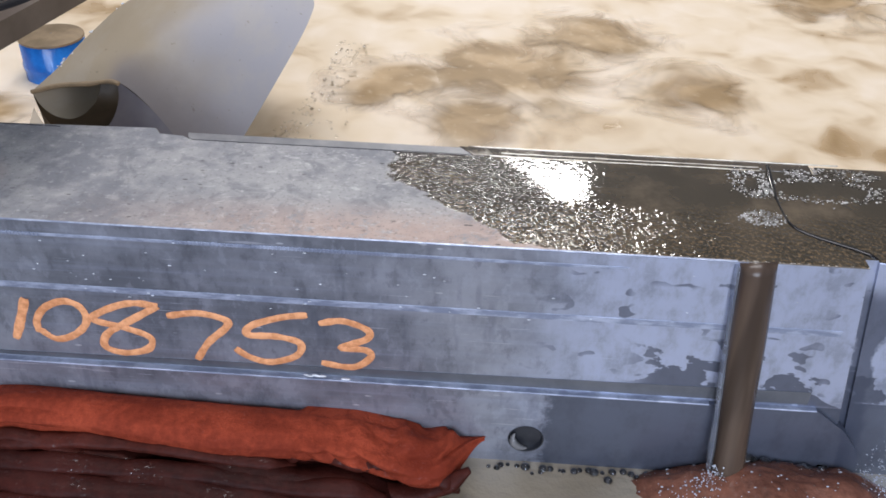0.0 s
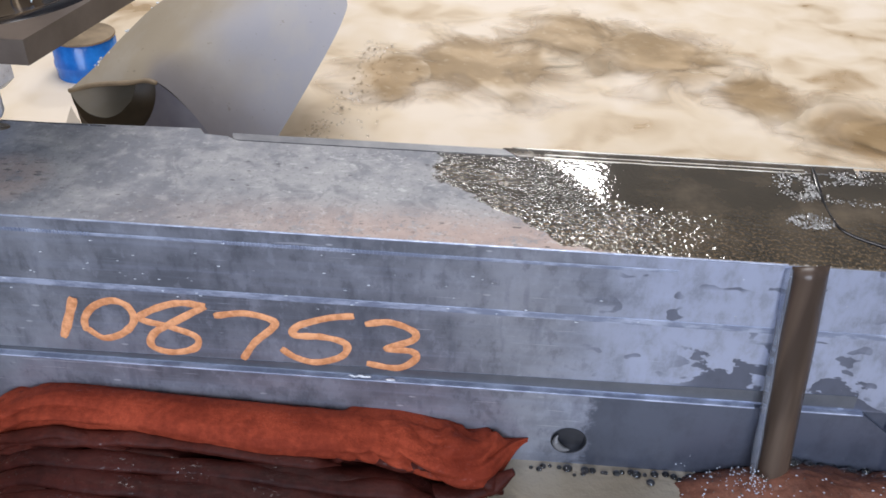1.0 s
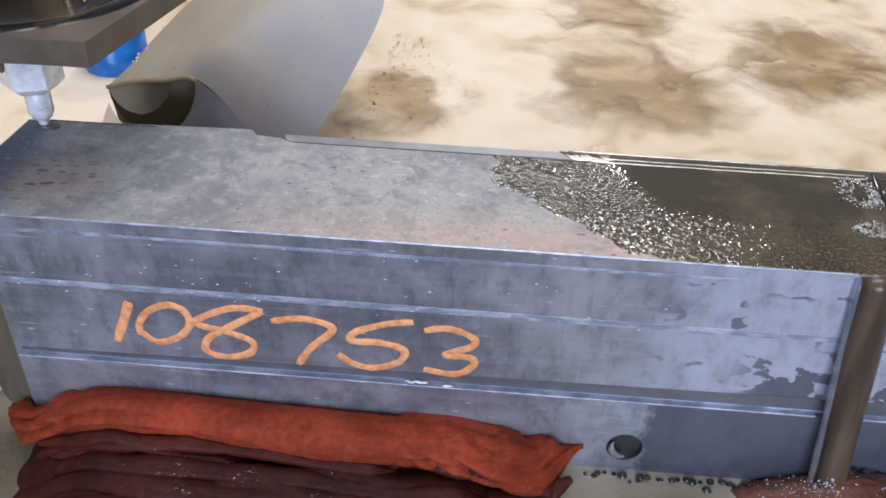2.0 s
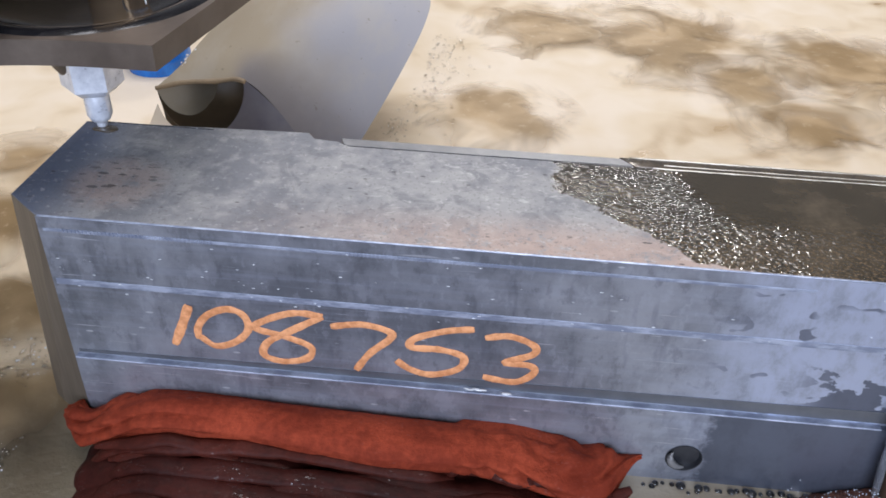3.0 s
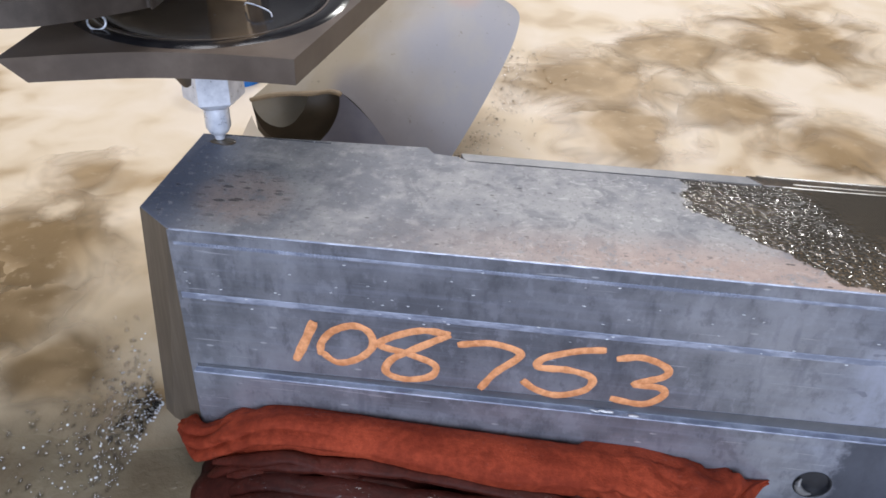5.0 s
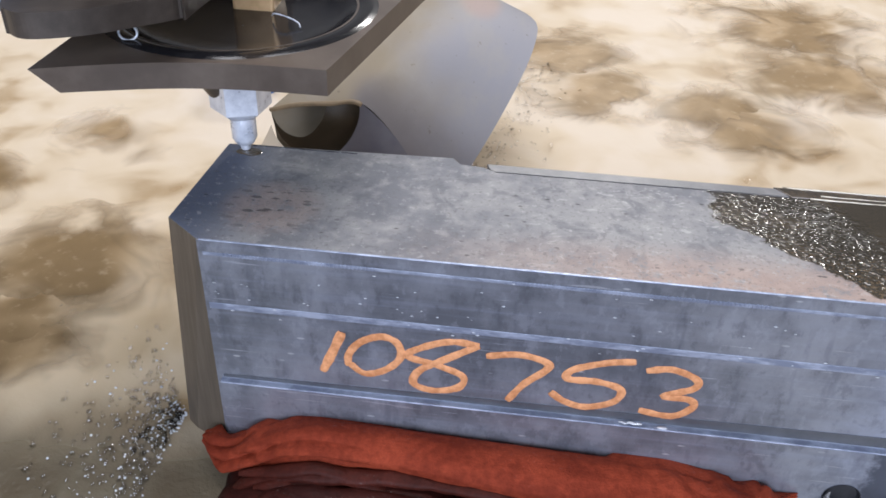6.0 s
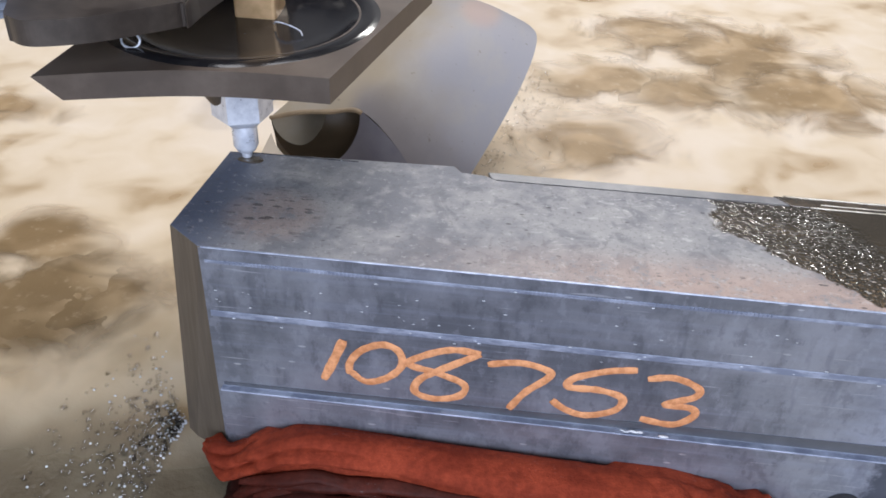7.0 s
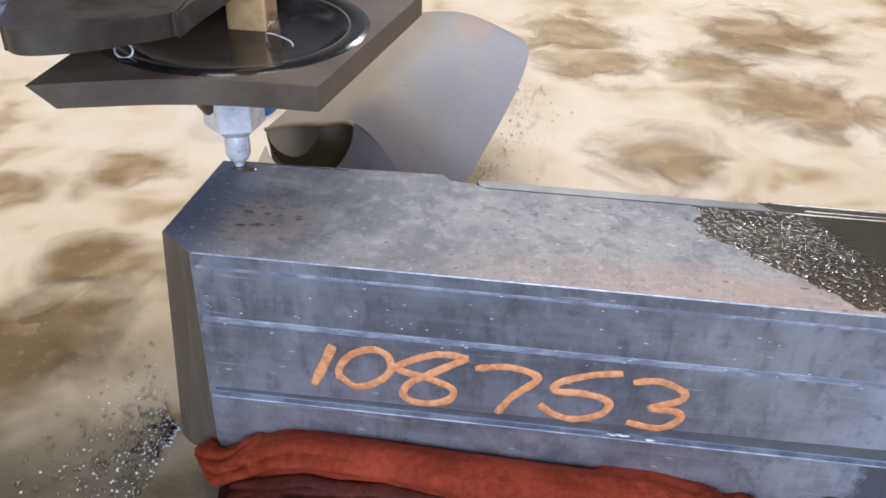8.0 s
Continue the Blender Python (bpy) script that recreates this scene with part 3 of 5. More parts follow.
def steel_block():
    block = thing("steel_block", "heavy grey steel block marked in orange, standing in muddy water", "steel block")
    bm = bmesh.new()
    arc = [(0.2125 + 0.009 * (1 - math.cos(q)), 0.149 - 0.008 * math.sin(q)) for q in (math.pi / 2 * k / 6 for k in range(1, 7))]
    outline = [(0.0, 0.0), (0.775, 0.0), (0.775, 0.141)] + arc[::-1] + BACK[::-1] + [(-0.024, 0.153), (-0.032, 0.026)]
    top = prism(bm, outline, -0.05, 0.3, 0.0011, 0.775)
    for v in bm.verts:
        if v.co.x > 0.77:
            v.co.x += 0.13 * (0.3 - v.co.z) + 0.003
        elif v.co.x < -0.02:
            v.co.x -= 0.062 * (0.3 - v.co.z)
    for f in bm.faces:
        f.normal_update()
        n = f.normal
        f.material_index = 0 if abs(n.z) > 0.5 else 1 if n.y < -0.95 else 2
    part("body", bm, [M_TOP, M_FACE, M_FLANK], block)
    # the rebate along the far edge, with the kerf in front of it
    bm = bmesh.new()
    pts = [(0.2145 + 0.0065 * (1 - math.cos(q)), 0.1505 - 0.0065 * math.sin(q)) for q in (math.pi / 2 * k / 6 for k in range(7))]
    prism(bm, pts + [(0.775, 0.144), (0.775, 0.157), (0.2125, 0.157)], 0.05, 0.2992, 0.0012)
    part("rebate", bm, M_STRIP, block, "pale stepped far edge of the top")
    bm = bmesh.new()
    prism(bm, [(0.475, 0.1425), (0.774, 0.1425), (0.774, 0.1572), (0.462, 0.1572)], 0.2985, 0.2999, 0.0004)
    part("wet_rebate", bm, M_FILM, block, "wet brown stretch of the far edge")
    # rubbed ridges along the face
    for z, w, d, x0, x1 in ((0.2993, 0.0011, 0.0008, 0.002, 0.68), (0.2865, 0.0028, 0.0003, 0.004, 0.6), (0.235, 0.0058, 0.0004, 0.003, 0.775)):
        bm = bmesh.new()
        add_box(bm, x0, x1, -d, 0.004, z - w / 2, z + w / 2, min(d, w) * 0.45, 2)
        part("ridge", bm, M_RUB, block, "rubbed bright ridge")
    # short tooling nicks in the upper band
    bm = bmesh.new()
    for k in range(150):
        x = 0.02 + 0.0031 * k
        if wave(x, 0.4, 0, 9) > -0.15:
            add_box(bm, x, x + 0.0011, -0.0010, 0.001, 0.2853, 0.2882)
    ob = part("knurl_band", bm, M_RUB, block, "row of fine tooling marks")
    ob["kind"] = "stuff"
    # the thicker foot with its lip and bolt hole
    bm = bmesh.new()
    hx, hz, r, s = 0.536, 0.099, 0.0150, 0.024
    yf = -0.0045
    for x0, x1, z0, z1 in ((0.004, hx - s, -0.05, 0.154), (hx - s, hx + s, -0.05, hz - s), (hx - s, hx + s, hz + s, 0.154)):
        add_box(bm, x0, x1, yf, 0.002, z0, z1)
    prism_xz(bm, [(hx + s, -0.05), (0.827, -0.05), (0.827, 0.088), (0.825, 0.1), (0.820, 0.112), (0.805, 0.132), (0.777, 0.154), (hx + s, 0.154)], yf, 0.0078)
    square, ring = [], []
    for k in range(32):
        q = 2 * math.pi * k / 32 + math.pi / 4
        c, e = math.cos(q), math.sin(q)
        m = s / max(abs(c), abs(e))
        square.append(bm.verts.new((hx + m * c, yf, hz + m * e)))
        ring.append(bm.verts.new((hx + r * c, yf, hz + r * e)))
    for k in range(32):
        j = (k + 1) % 32
        bm.faces.new((square[k], square[j], ring[j], ring[k]))
    part("foot", bm, M_FACE, block, "thicker foot of the block with a bolt hole")
    # the hole is shallow; the shade of its depth is painted dark
    bm = bmesh.new()
    rims = [[bm.verts.new((hx + q * math.cos(2 * math.pi * k / 32), y, hz + q * math.sin(2 * math.pi * k / 32))) for k in range(32)] for q, y in ((r * 1.06, yf - 0.0006), (r, yf - 0.0004), (r * 0.97, -0.0022), (r * 0.9, -0.0008))]
    for u, v in zip(rims, rims[1:]):
        for k in range(32):
            bm.faces.new((u[k], u[(k + 1) % 32], v[(k + 1) % 32], v[k]))
    bm.faces.new(rims[-1])
    part("bolt_hole", bm, M_HOLE, block, "shallow bolt hole painted dark as if deep", 40)
    # pale crescent modelled in place of the reflection on the hole's side
    bm = bmesh.new()
    arc = [math.radians(150 + 130 * k / 20) for k in range(21)]
    sweep(bm, [(hx + 0.0115 * math.cos(q), yf - 0.0004, hz + 0.0115 * math.sin(q)) for q in arc], [0.0032 * math.sin(math.pi * (k + 1) / 22) + 0.0002 for k in range(21)], 10, True, 1.0)
    part("hole_glint", bm, M_STRIP, block, "bright crescent standing for a glint in the bolt hole", 180)
    bm = bmesh.new()
    add_box(bm, 0.004, 0.686, -0.0058, 0.002, 0.1540, 0.1558, 0.0006, 2)
    part("lip", bm, M_RUB, block, "bright worn lip")
    bm = bmesh.new()
    add_box(bm, 0.712, 0.776, -0.0052, 0.002, 0.1532, 0.1550, 0.0006, 2)
    part("lip", bm, M_RUB, block, "bright worn lip")
    # no recess here: the groove's shade is a flat dark strip
    bm = bmesh.new()
    prism_xz(bm, [(0.006, 0.1575), (0.768, 0.1575), (0.768, 0.1715), (0.42, 0.1665), (0.006, 0.1605)], -0.0006, 0.002)
    part("lip_groove", bm, M_GROOVE, block, "flat strip painted dark as the groove above the lip")
    digit_stroke("1", block, [(0.112, 0.221), (0.104, 0.2), (0.094, 0.176)], 0.0082)
    digit_stroke("0", block, [(0.117, 0.188), (0.13, 0.178), (0.148, 0.185), (0.16, 0.2), (0.157, 0.215), (0.144, 0.22), (0.127, 0.212), (0.117, 0.198), (0.116, 0.185)])
    digit_stroke("8", block, [(0.224, 0.221), (0.2, 0.222), (0.176, 0.212), (0.166, 0.202), (0.192, 0.195), (0.212, 0.186), (0.208, 0.173), (0.187, 0.167), (0.171, 0.173), (0.176, 0.188), (0.2, 0.205), (0.224, 0.221)])
    digit_stroke("7", block, [(0.23, 0.211), (0.256, 0.216), (0.278, 0.211), (0.279, 0.203), (0.262, 0.185), (0.25, 0.165)])
    digit_stroke("5", block, [(0.348, 0.221), (0.326, 0.217), (0.3, 0.206), (0.297, 0.196), (0.321, 0.196), (0.34, 0.19), (0.336, 0.176), (0.314, 0.167), (0.296, 0.171), (0.284, 0.18)])
    digit_stroke("3", block, [(0.357, 0.213), (0.377, 0.217), (0.397, 0.209), (0.396, 0.199), (0.374, 0.188), (0.395, 0.187), (0.399, 0.179), (0.384, 0.167), (0.357, 0.17)])
    # the fresh cut that leads to the nozzle
    bm = bmesh.new()
    add_box(bm, -0.004, 0.095, 0.1525, 0.1537, 0.299, 0.3004)
    part("cut_line", bm, M_CARBIDE, block, "thin dark cut line")
    bm = bmesh.new()
    ring = lathe(bm, [(0.0120, 0.3001), (0.0108, 0.3007), (0.006, 0.3009), (0.0002, 0.3009)], 40, at=(-0.001, 0.1400))
    for v in bm.verts:
        v.co.y = 0.1400 + (v.co.y - 0.1400) * 0.55 * (1 + 0.3 * wave(v.co.x, 0, 1, 90))
    part("wet_spot", bm, M_FILM, block, "dark wet spot under the nozzle", 180)
    return block


steel_block()


def end_block():
    b = thing("steel_end_block", "wet bluish steel block butted against the first", "steel block")
    bm = bmesh.new()
    prism(bm, [(0.785, 0.008), (1.6, 0.008), (1.6, 0.154), (0.785, 0.154)], -0.05, 0.3, 0.0011, 0.785)
    for v in bm.verts:
        if v.co.x < 0.8:
            v.co.x += 0.13 * (0.3 - v.co.z) + 0.003
    for f in bm.faces:
        f.normal_update()
        f.material_index = 0 if abs(f.normal.z) > 0.5 else 1
    part("body", bm, [M_TOP, M_FACE], b)
    bm = bmesh.new()
    add_box(bm, 0.775, 0.785, 0.0110, 0.153, -0.05, 0.3)
    for v in bm.verts:
        v.co.x += 0.13 * (0.3 - v.co.z) + 0.003
    for f in bm.faces:
        f.normal_update()
        f.material_index = 0 if abs(f.normal.z) > 0.5 else 1
    part("joint_filler", bm, [M_TOP, M_FACE], b, "dark wet joint between the blocks")


end_block()


# ---- the cutting head ----
def cutting_head():
    head = thing("cutting_head", "waterjet cutting head with a grey splash plate over the block", "machine head", at=(-0.005, 0.144, 0.0))
    bm = bmesh.new()
    lathe(bm, [(0.0001, 0.3015), (0.0042, 0.3015), (0.0052, 0.306), (0.0085, 0.3085), (0.0112, 0.314), (0.0112, 0.3325), (0.0105, 0.3355), (0.0105, 0.337)], 28)
    part("focusing_tube", bm, M_SILVER, head, "bright stepped nozzle tip", 40)
    bm = bmesh.new()
    lathe(bm, [(0.0112, 0.334), (0.018, 0.3365), (0.0265, 0.344), (0.0265, 0.404), (0.02, 0.4055)], 6, turn=0.35)
    part("hex_nut", bm, M_SILVER, head, "bright hexagonal nozzle nut", 30)
    # the splash plate: concave near edge, round opening with a rubber dish
    n = 96
    a, b, c, d = Vector((-0.110, 0.010)), Vector((0.098, 0.0475)), Vector((0.142, 0.285)), Vector((-0.10, 0.285))
    o = Vector((-0.005, 0.144))
    side = []
    for i in range(24):
        t = i / 24
        bow = 0.013 * math.sin(math.pi * t)
        side.append(a.lerp(b, t) + Vector((-0.19, 0.98)) * bow)
    for p, q in ((b, c), (c, d), (d, a)):
        side += [p.lerp(q, i / 24) for i in range(24)]
    bm = bmesh.new()
    z0, z1 = 0.4055, 0.4260
    ctr = Vector((-0.004, 0.166))
    ring = []
    for p in side:
        q = math.atan2(p.y - ctr.y, p.x - ctr.x)
        ring.append(ctr + 0.098 * Vector((math.cos(q), math.sin(q))))
    loops = []
    for pts, z in ((ring, z0), (side, z0), (side, z1), (ring, z1), (ring, z0)):
        slant = [0.016 * max(0.0, 1 - (p - a).length / 0.05) if pts is side and z == z0 else 0.0 for p in pts]
        loops.append([bm.verts.new((p.x - o.x + e, p.y - o.y + 0.5 * e, z)) for p, e in zip(pts, slant)])
    for u, v in zip(loops, loops[1:]):
        for k in range(n):
            bm.faces.new((u[k], u[(k + 1) % n], v[(k + 1) % n], v[k]))
    bmesh.ops.remove_doubles(bm, verts=bm.verts, dist=1e-6)
    part("splash_plate", bm, M_GUARD, head, "thick grey-brown plate with a hollowed edge", 35)
    bm = bmesh.new()
    lathe(bm, [(0.117, 0.4257), (0.113, 0.4274), (0.107, 0.4282), (0.102, 0.4272), (0.097, 0.4245), (0.092, 0.4205), (0.085, 0.416), (0.076, 0.4125), (0.06, 0.410), (0.04, 0.4085), (0.001, 0.408)], 96, at=(ctr.x - o.x, ctr.y - o.y))
    part("rubber_dish", bm, M_RUBBER, head, "wet glossy black rubber dish", 180)
    bm = bmesh.new()
    add_box(bm, -0.020, 0.018, 0.058, 0.094, 0.402, 1.15, 0.003)
    part("jet_body", bm, M_BRASS, head, "tan square jet body")
    bm = bmesh.new()
    corner = [(-0.152, 0.10), (-0.120, 0.015), (-0.111, 0.003), (-0.097, -0.003), (-0.076, 0.003), (-0.053, 0.016), (-0.03, 0.035), (-0.010, 0.054), (-0.004, 0.074), (-0.006, 0.30), (-0.2, 0.30)]
    corner = [(p.x, p.y) for p in smooth_line([(x, y, 0) for x, y in corner], 60)]
    prism(bm, [(x - o.x, y - o.y) for x, y in corner], 0.4545, 0.473, 0.0016)
    part("bracket", bm, M_ARM, head, "dark rounded bracket plate")
    bm = bmesh.new()
    add_box(bm, -0.12, -0.06, -0.03, 0.03, 0.462, 1.15, 0.006)
    part("mast", bm, M_ARM, head)
    bm = bmesh.new()
    ring = [(0.0075 * math.cos(2 * math.pi * k / 14) - 0.057, 0.002 * math.sin(2 * math.pi * k / 14) - 0.070, 0.4325 + 0.0055 * math.sin(2 * math.pi * k / 14)) for k in range(15)]
    sweep(bm, ring, [0.0010] * 15, 8)
    part("wire_loop", bm, M_SILVER, head, "small bright wire loop", 180)
    bm = bmesh.new()
    sweep(bm, smooth_line([(0.022, 0.040, 0.412), (0.026, 0.034, 0.416), (0.036, 0.030, 0.416), (0.048, 0.026, 0.413), (0.052, 0.020, 0.411)], 20), [0.0007] * 21, 8, True)
    part("wire_hook", bm, M_SILVER, head, "small bent bright wire in the dish", 180)
    bm = bmesh.new()
    lathe(bm, [(0.012, 0.352), (0.024, 0.353), (0.0295, 0.362), (0.0315, 0.374), (0.0315, 0.406), (0.020, 0.406)], 36, at=(-0.006, 0.008))
    part("collar", bm, M_ARM, head, "dark collar round the nozzle nut", 40)
    # ribbed hose beside the bracket
    bm = bmesh.new()
    line = smooth_line([(-0.219, 0.006, 0.418), (-0.216, 0.006, 0.50), (-0.20, 0.012, 0.64), (-0.17, 0.012, 0.85), (-0.145, 0.006, 1.15)], 220)
    sweep(bm, line, [0.026 + 0.0022 * math.sin(0.9 * k) for k in range(221)], 24, True)
    part("hose", bm, M_HOSE, head, "pale bluish ribbed hose", 180)


cutting_head()


# ---- behind the block ----
def funnel():
    f = thing("metal_funnel", "mud-smeared grey sheet-metal funnel lying in the water", "funnel")
    nu, nv, tip = 60, 48, 30
    left = smooth_line([(-0.066, 0.404, 0.211), (-0.040, 0.428, 0.232), (-0.024, 0.475, 0.249), (0.002, 0.560, 0.268), (0.030, 0.65, 0.272), (0.066, 0.715, 0.25), (0.095, 0.735, 0.20)], nv)
    right = smooth_line([(0.150, 0.388, 0.105), (0.186, 0.43, 0.158), (0.223, 0.50, 0.216), (0.242, 0.575, 0.250), (0.238, 0.635, 0.258), (0.200, 0.690, 0.252), (0.145, 0.725, 0.20)], nv)
    front = smooth_line([(-0.066, 0.404, 0.211), (-0.030, 0.400, 0.2230), (0.010, 0.399, 0.228), (0.044, 0.399, 0.231), (0.078, 0.397, 0.203), (0.116, 0.393, 0.150), (0.150, 0.388, 0.105)], nu)
    rows = []
    for j in range(nv + 1):
        v = j / nv
        row = []
        for i in range(nu + 1):
            u = i / nu
            p = left[j].lerp(right[j], u)
            p += (front[i] - left[0].lerp(right[0], u)) * (1 - hump(v, 0.0, 0.62))
            p.z += 0.020 * math.sin(math.pi * u) * hump(v, 0.1, 0.5) + 0.0012 * wave(p.x, p.y, 2.0, 14)
            row.append(p)
        rows.append(row)
    bm = bmesh.new()
    grid(bm, rows)

    def skirt(edge, out, low):
        return [list(edge)] + [[Vector((p.x + out[0] * w, p.y + out[1] * w, p.z + (low - p.z) * w ** 1.3)) for p in edge] for w in (0.08, 0.2, 0.4, 0.7, 1.0)]

    grid(bm, skirt([r[-1] for r in rows], (-0.16, 0.0), 0.04))
    grid(bm, skirt([r[0] for r in rows], (0.015, 0.0), 0.04))
    grid(bm, skirt(rows[-1], (-0.08, -0.14), 0.04))
    bmesh.ops.remove_doubles(bm, verts=bm.verts, dist=1e-5)
    part("shell", bm, M_FUNNEL, f, "", 75)
    # the front wall beside the mouth spreads towards the water
    foot = smooth_line([(-0.095, 0.388, 0.04), (0.0, 0.355, 0.04), (0.10, 0.345, 0.04), (0.165, 0.372, 0.04)], nu - tip)
    bm = bmesh.new()
    walls = []
    mid, half, down = (front[0] + front[tip]) / 2, (front[tip] - front[0]) / 2, Vector((0.008, -0.010, -0.064))

    def lip(q):
        """The lower lip of the mouth, a half round from one end of the rim to the other."""
        return mid + half * math.cos(q) + down * math.sin(q) ** 0.85 if 0 < q < math.pi else (front[tip] if q <= 0 else front[0])

    for k in range(25):
        w = k / 24
        edge = lip(math.pi * min(w, 0.5)).lerp(Vector((-0.02, 0.38, 0.04)), max(0.0, 2 * w - 1))
        row = []
        for i in range(nu - tip + 1):
            u = i / (nu - tip)
            p = front[tip + i].lerp(foot[i], w) + Vector((0, -0.012 * math.sin(math.pi * w) * u, 0.010 * math.sin(math.pi * min(1.0, 2 * w)) * u))
            row.append(p.lerp(edge, max(0.0, 1 - u / 0.45) ** 1.6))
        walls.append(row)
    grid(bm, walls)
    part("neck", bm, M_NECK, f, "bluish dark flaring neck", 180)
    # the hollow behind the lip
    bm = bmesh.new()
    ring = [p + Vector((0, 0, -0.002)) for p in front[:tip]] + [lip(math.pi * k / 32) for k in range(33)]
    bowl = []
    for back, shrink in ((0.0, 1.0), (0.012, 1.0), (0.03, 0.97), (0.05, 0.9), (0.07, 0.75), (0.082, 0.5), (0.086, 0.05)):
        centre = mid + down * 0.42
        bowl.append([centre + (p - centre) * shrink + Vector((0.2, 1.0, -0.05)) * back for p in ring + ring[:1]])
    grid(bm, bowl)
    part("lining", bm, M_HOLLOW_MUD, f, "muddy inside of the funnel, painted dark as shade", 180)
    bm = bmesh.new()
    sweep(bm, [p + Vector((0, -0.001, -0.001)) for p in front[:tip + 2]], [0.0028 + 0.0006 * wave(p.x, 0, 1, 60) for p in front[:tip + 2]], 10, True)
    part("rim", bm, M_MUDDY, f, "thick muddy rim", 180)
    bm = bmesh.new()
    drop = random.Random(5)
    for k in range(70):
        p = left[drop.randrange(8, 40)]
        if wave(p.y, 0.0, 3.0, 26) > 0.0:
            r = drop.uniform(0.0006, 0.0019)
            blob(bm, p.x + drop.uniform(-0.004, 0.004), p.y + drop.uniform(-0.004, 0.004), p.z - 0.001, r, r * 1.8, r * 0.7, 1)
    ob = part("edge_drops", bm, M_DROP, f, "bright wet specks along the sheet's edge", 180)
    ob["kind"] = "stuff"


funnel()


def foam_heap():
    """Foam that washes up against the funnel's mouth."""
    bm = bmesh.new()

    def at(u, v):
        q = math.pi * (0.42 + 0.50 * u)
        edge = Vector((-0.011 + 0.055 * math.cos(q), 0.4015 - 0.010 * math.sin(q) - 0.003, 0.222 + 0.009 * math.cos(q) - 0.064 * math.sin(q) ** 0.85))
        low = Vector((-0.02 - 0.16 * u, 0.345 + 0.075 * u, LEVEL - 0.006))
        p = edge.lerp(low, v)
        p.z -= 0.030 * math.sin(math.pi * v) * u
        return p + 0.004 * v * Vector((wave(u, v, 1.0, 6), wave(u, v, 3.0, 6), wave(u, v, 5.0, 7)))

    sheet(bm, 28, 24, at)
    tagged(part("foam_heap", bm, M_WATER, None, "", 180), "pale foam washed up against the funnel's mouth", "foam", kind="stuff")


foam_heap()


def canister():
    c = thing("plastic_canister", "blue plastic canister with a muddy top, standing in foam", "canister", at=(-0.215, 0.762, 0.0))
    bm = bmesh.new()
    lathe(bm, [(0.001, -0.03), (0.048, -0.03), (0.050, -0.025), (0.050, 0.085), (0.0515, 0.088), (0.0515, 0.094), (0.050, 0.097), (0.050, 0.125), (0.046, 0.131), (0.042, 0.131)], 48)
    part("body", bm, M_BLUE, c, "", 40)
    bm = bmesh.new()
    lathe(bm, [(0.049, 0.1305), (0.0505, 0.132), (0.050, 0.1345), (0.04, 0.137), (0.001, 0.138)], 48)
    part("cap", bm, M_MUDDY, c, "mud-covered top", 40)


canister()


# ---- the towels ----
def ridge_at(x, z, line):
    """How near (x, z) lies to a folded line: 1 on it, 0 past its width."""
    width, height, pts = line
    best = 1.0
    for (ax, az), (bx, bz) in zip(pts, pts[1:]):
        dx, dz = bx - ax, bz - az
        t = min(max(((x - ax) * dx + (z - az) * dz) / (dx * dx + dz * dz), 0.0), 1.0)
        best = min(best, math.hypot(x - ax - t * dx, z - az - t * dz))
    return height * math.exp(-(best / width) ** 2)


# folds of the red border: width, height, line of (x, z)
FOLDS = (
    (0.0070, 0.0105, [(0.320, 0.112), (0.375, 0.108), (0.410, 0.100), (0.437, 0.096), (0.468, 0.112), (0.497, 0.132)]),
    (0.0055, 0.0085, [(0.345, 0.130), (0.385, 0.129), (0.415, 0.122), (0.440, 0.112)]),
    (0.0060, 0.0095, [(0.430, 0.126), (0.448, 0.135), (0.466, 0.133), (0.478, 0.120)]),
    (0.0045, -0.0030, [(0.360, 0.121), (0.400, 0.115), (0.428, 0.108), (0.452, 0.106), (0.474, 0.122)]),
    (0.0050, -0.0035, [(0.402, 0.134), (0.420, 0.130), (0.440, 0.121), (0.456, 0.119), (0.464, 0.124)]),
    (0.0060, 0.0070, [(-0.006, 0.080), (-0.004, 0.108), (0.016, 0.122), (0.044, 0.121), (0.070, 0.113)]),
    (0.0045, -0.0035, [(0.004, 0.090), (0.016, 0.108), (0.036, 0.110), (0.065, 0.104)]),
    (0.0050, 0.0050, [(0.040, 0.128), (0.070, 0.136), (0.10, 0.138), (0.15, 0.134)]),
    (0.0035, -0.0035, [(0.028, 0.130), (0.060, 0.131), (0.095, 0.131), (0.15, 0.126)]),
    (0.0055, 0.0085, [(0.050, 0.108), (0.085, 0.120), (0.104, 0.125), (0.130, 0.116), (0.18, 0.104)]),
)


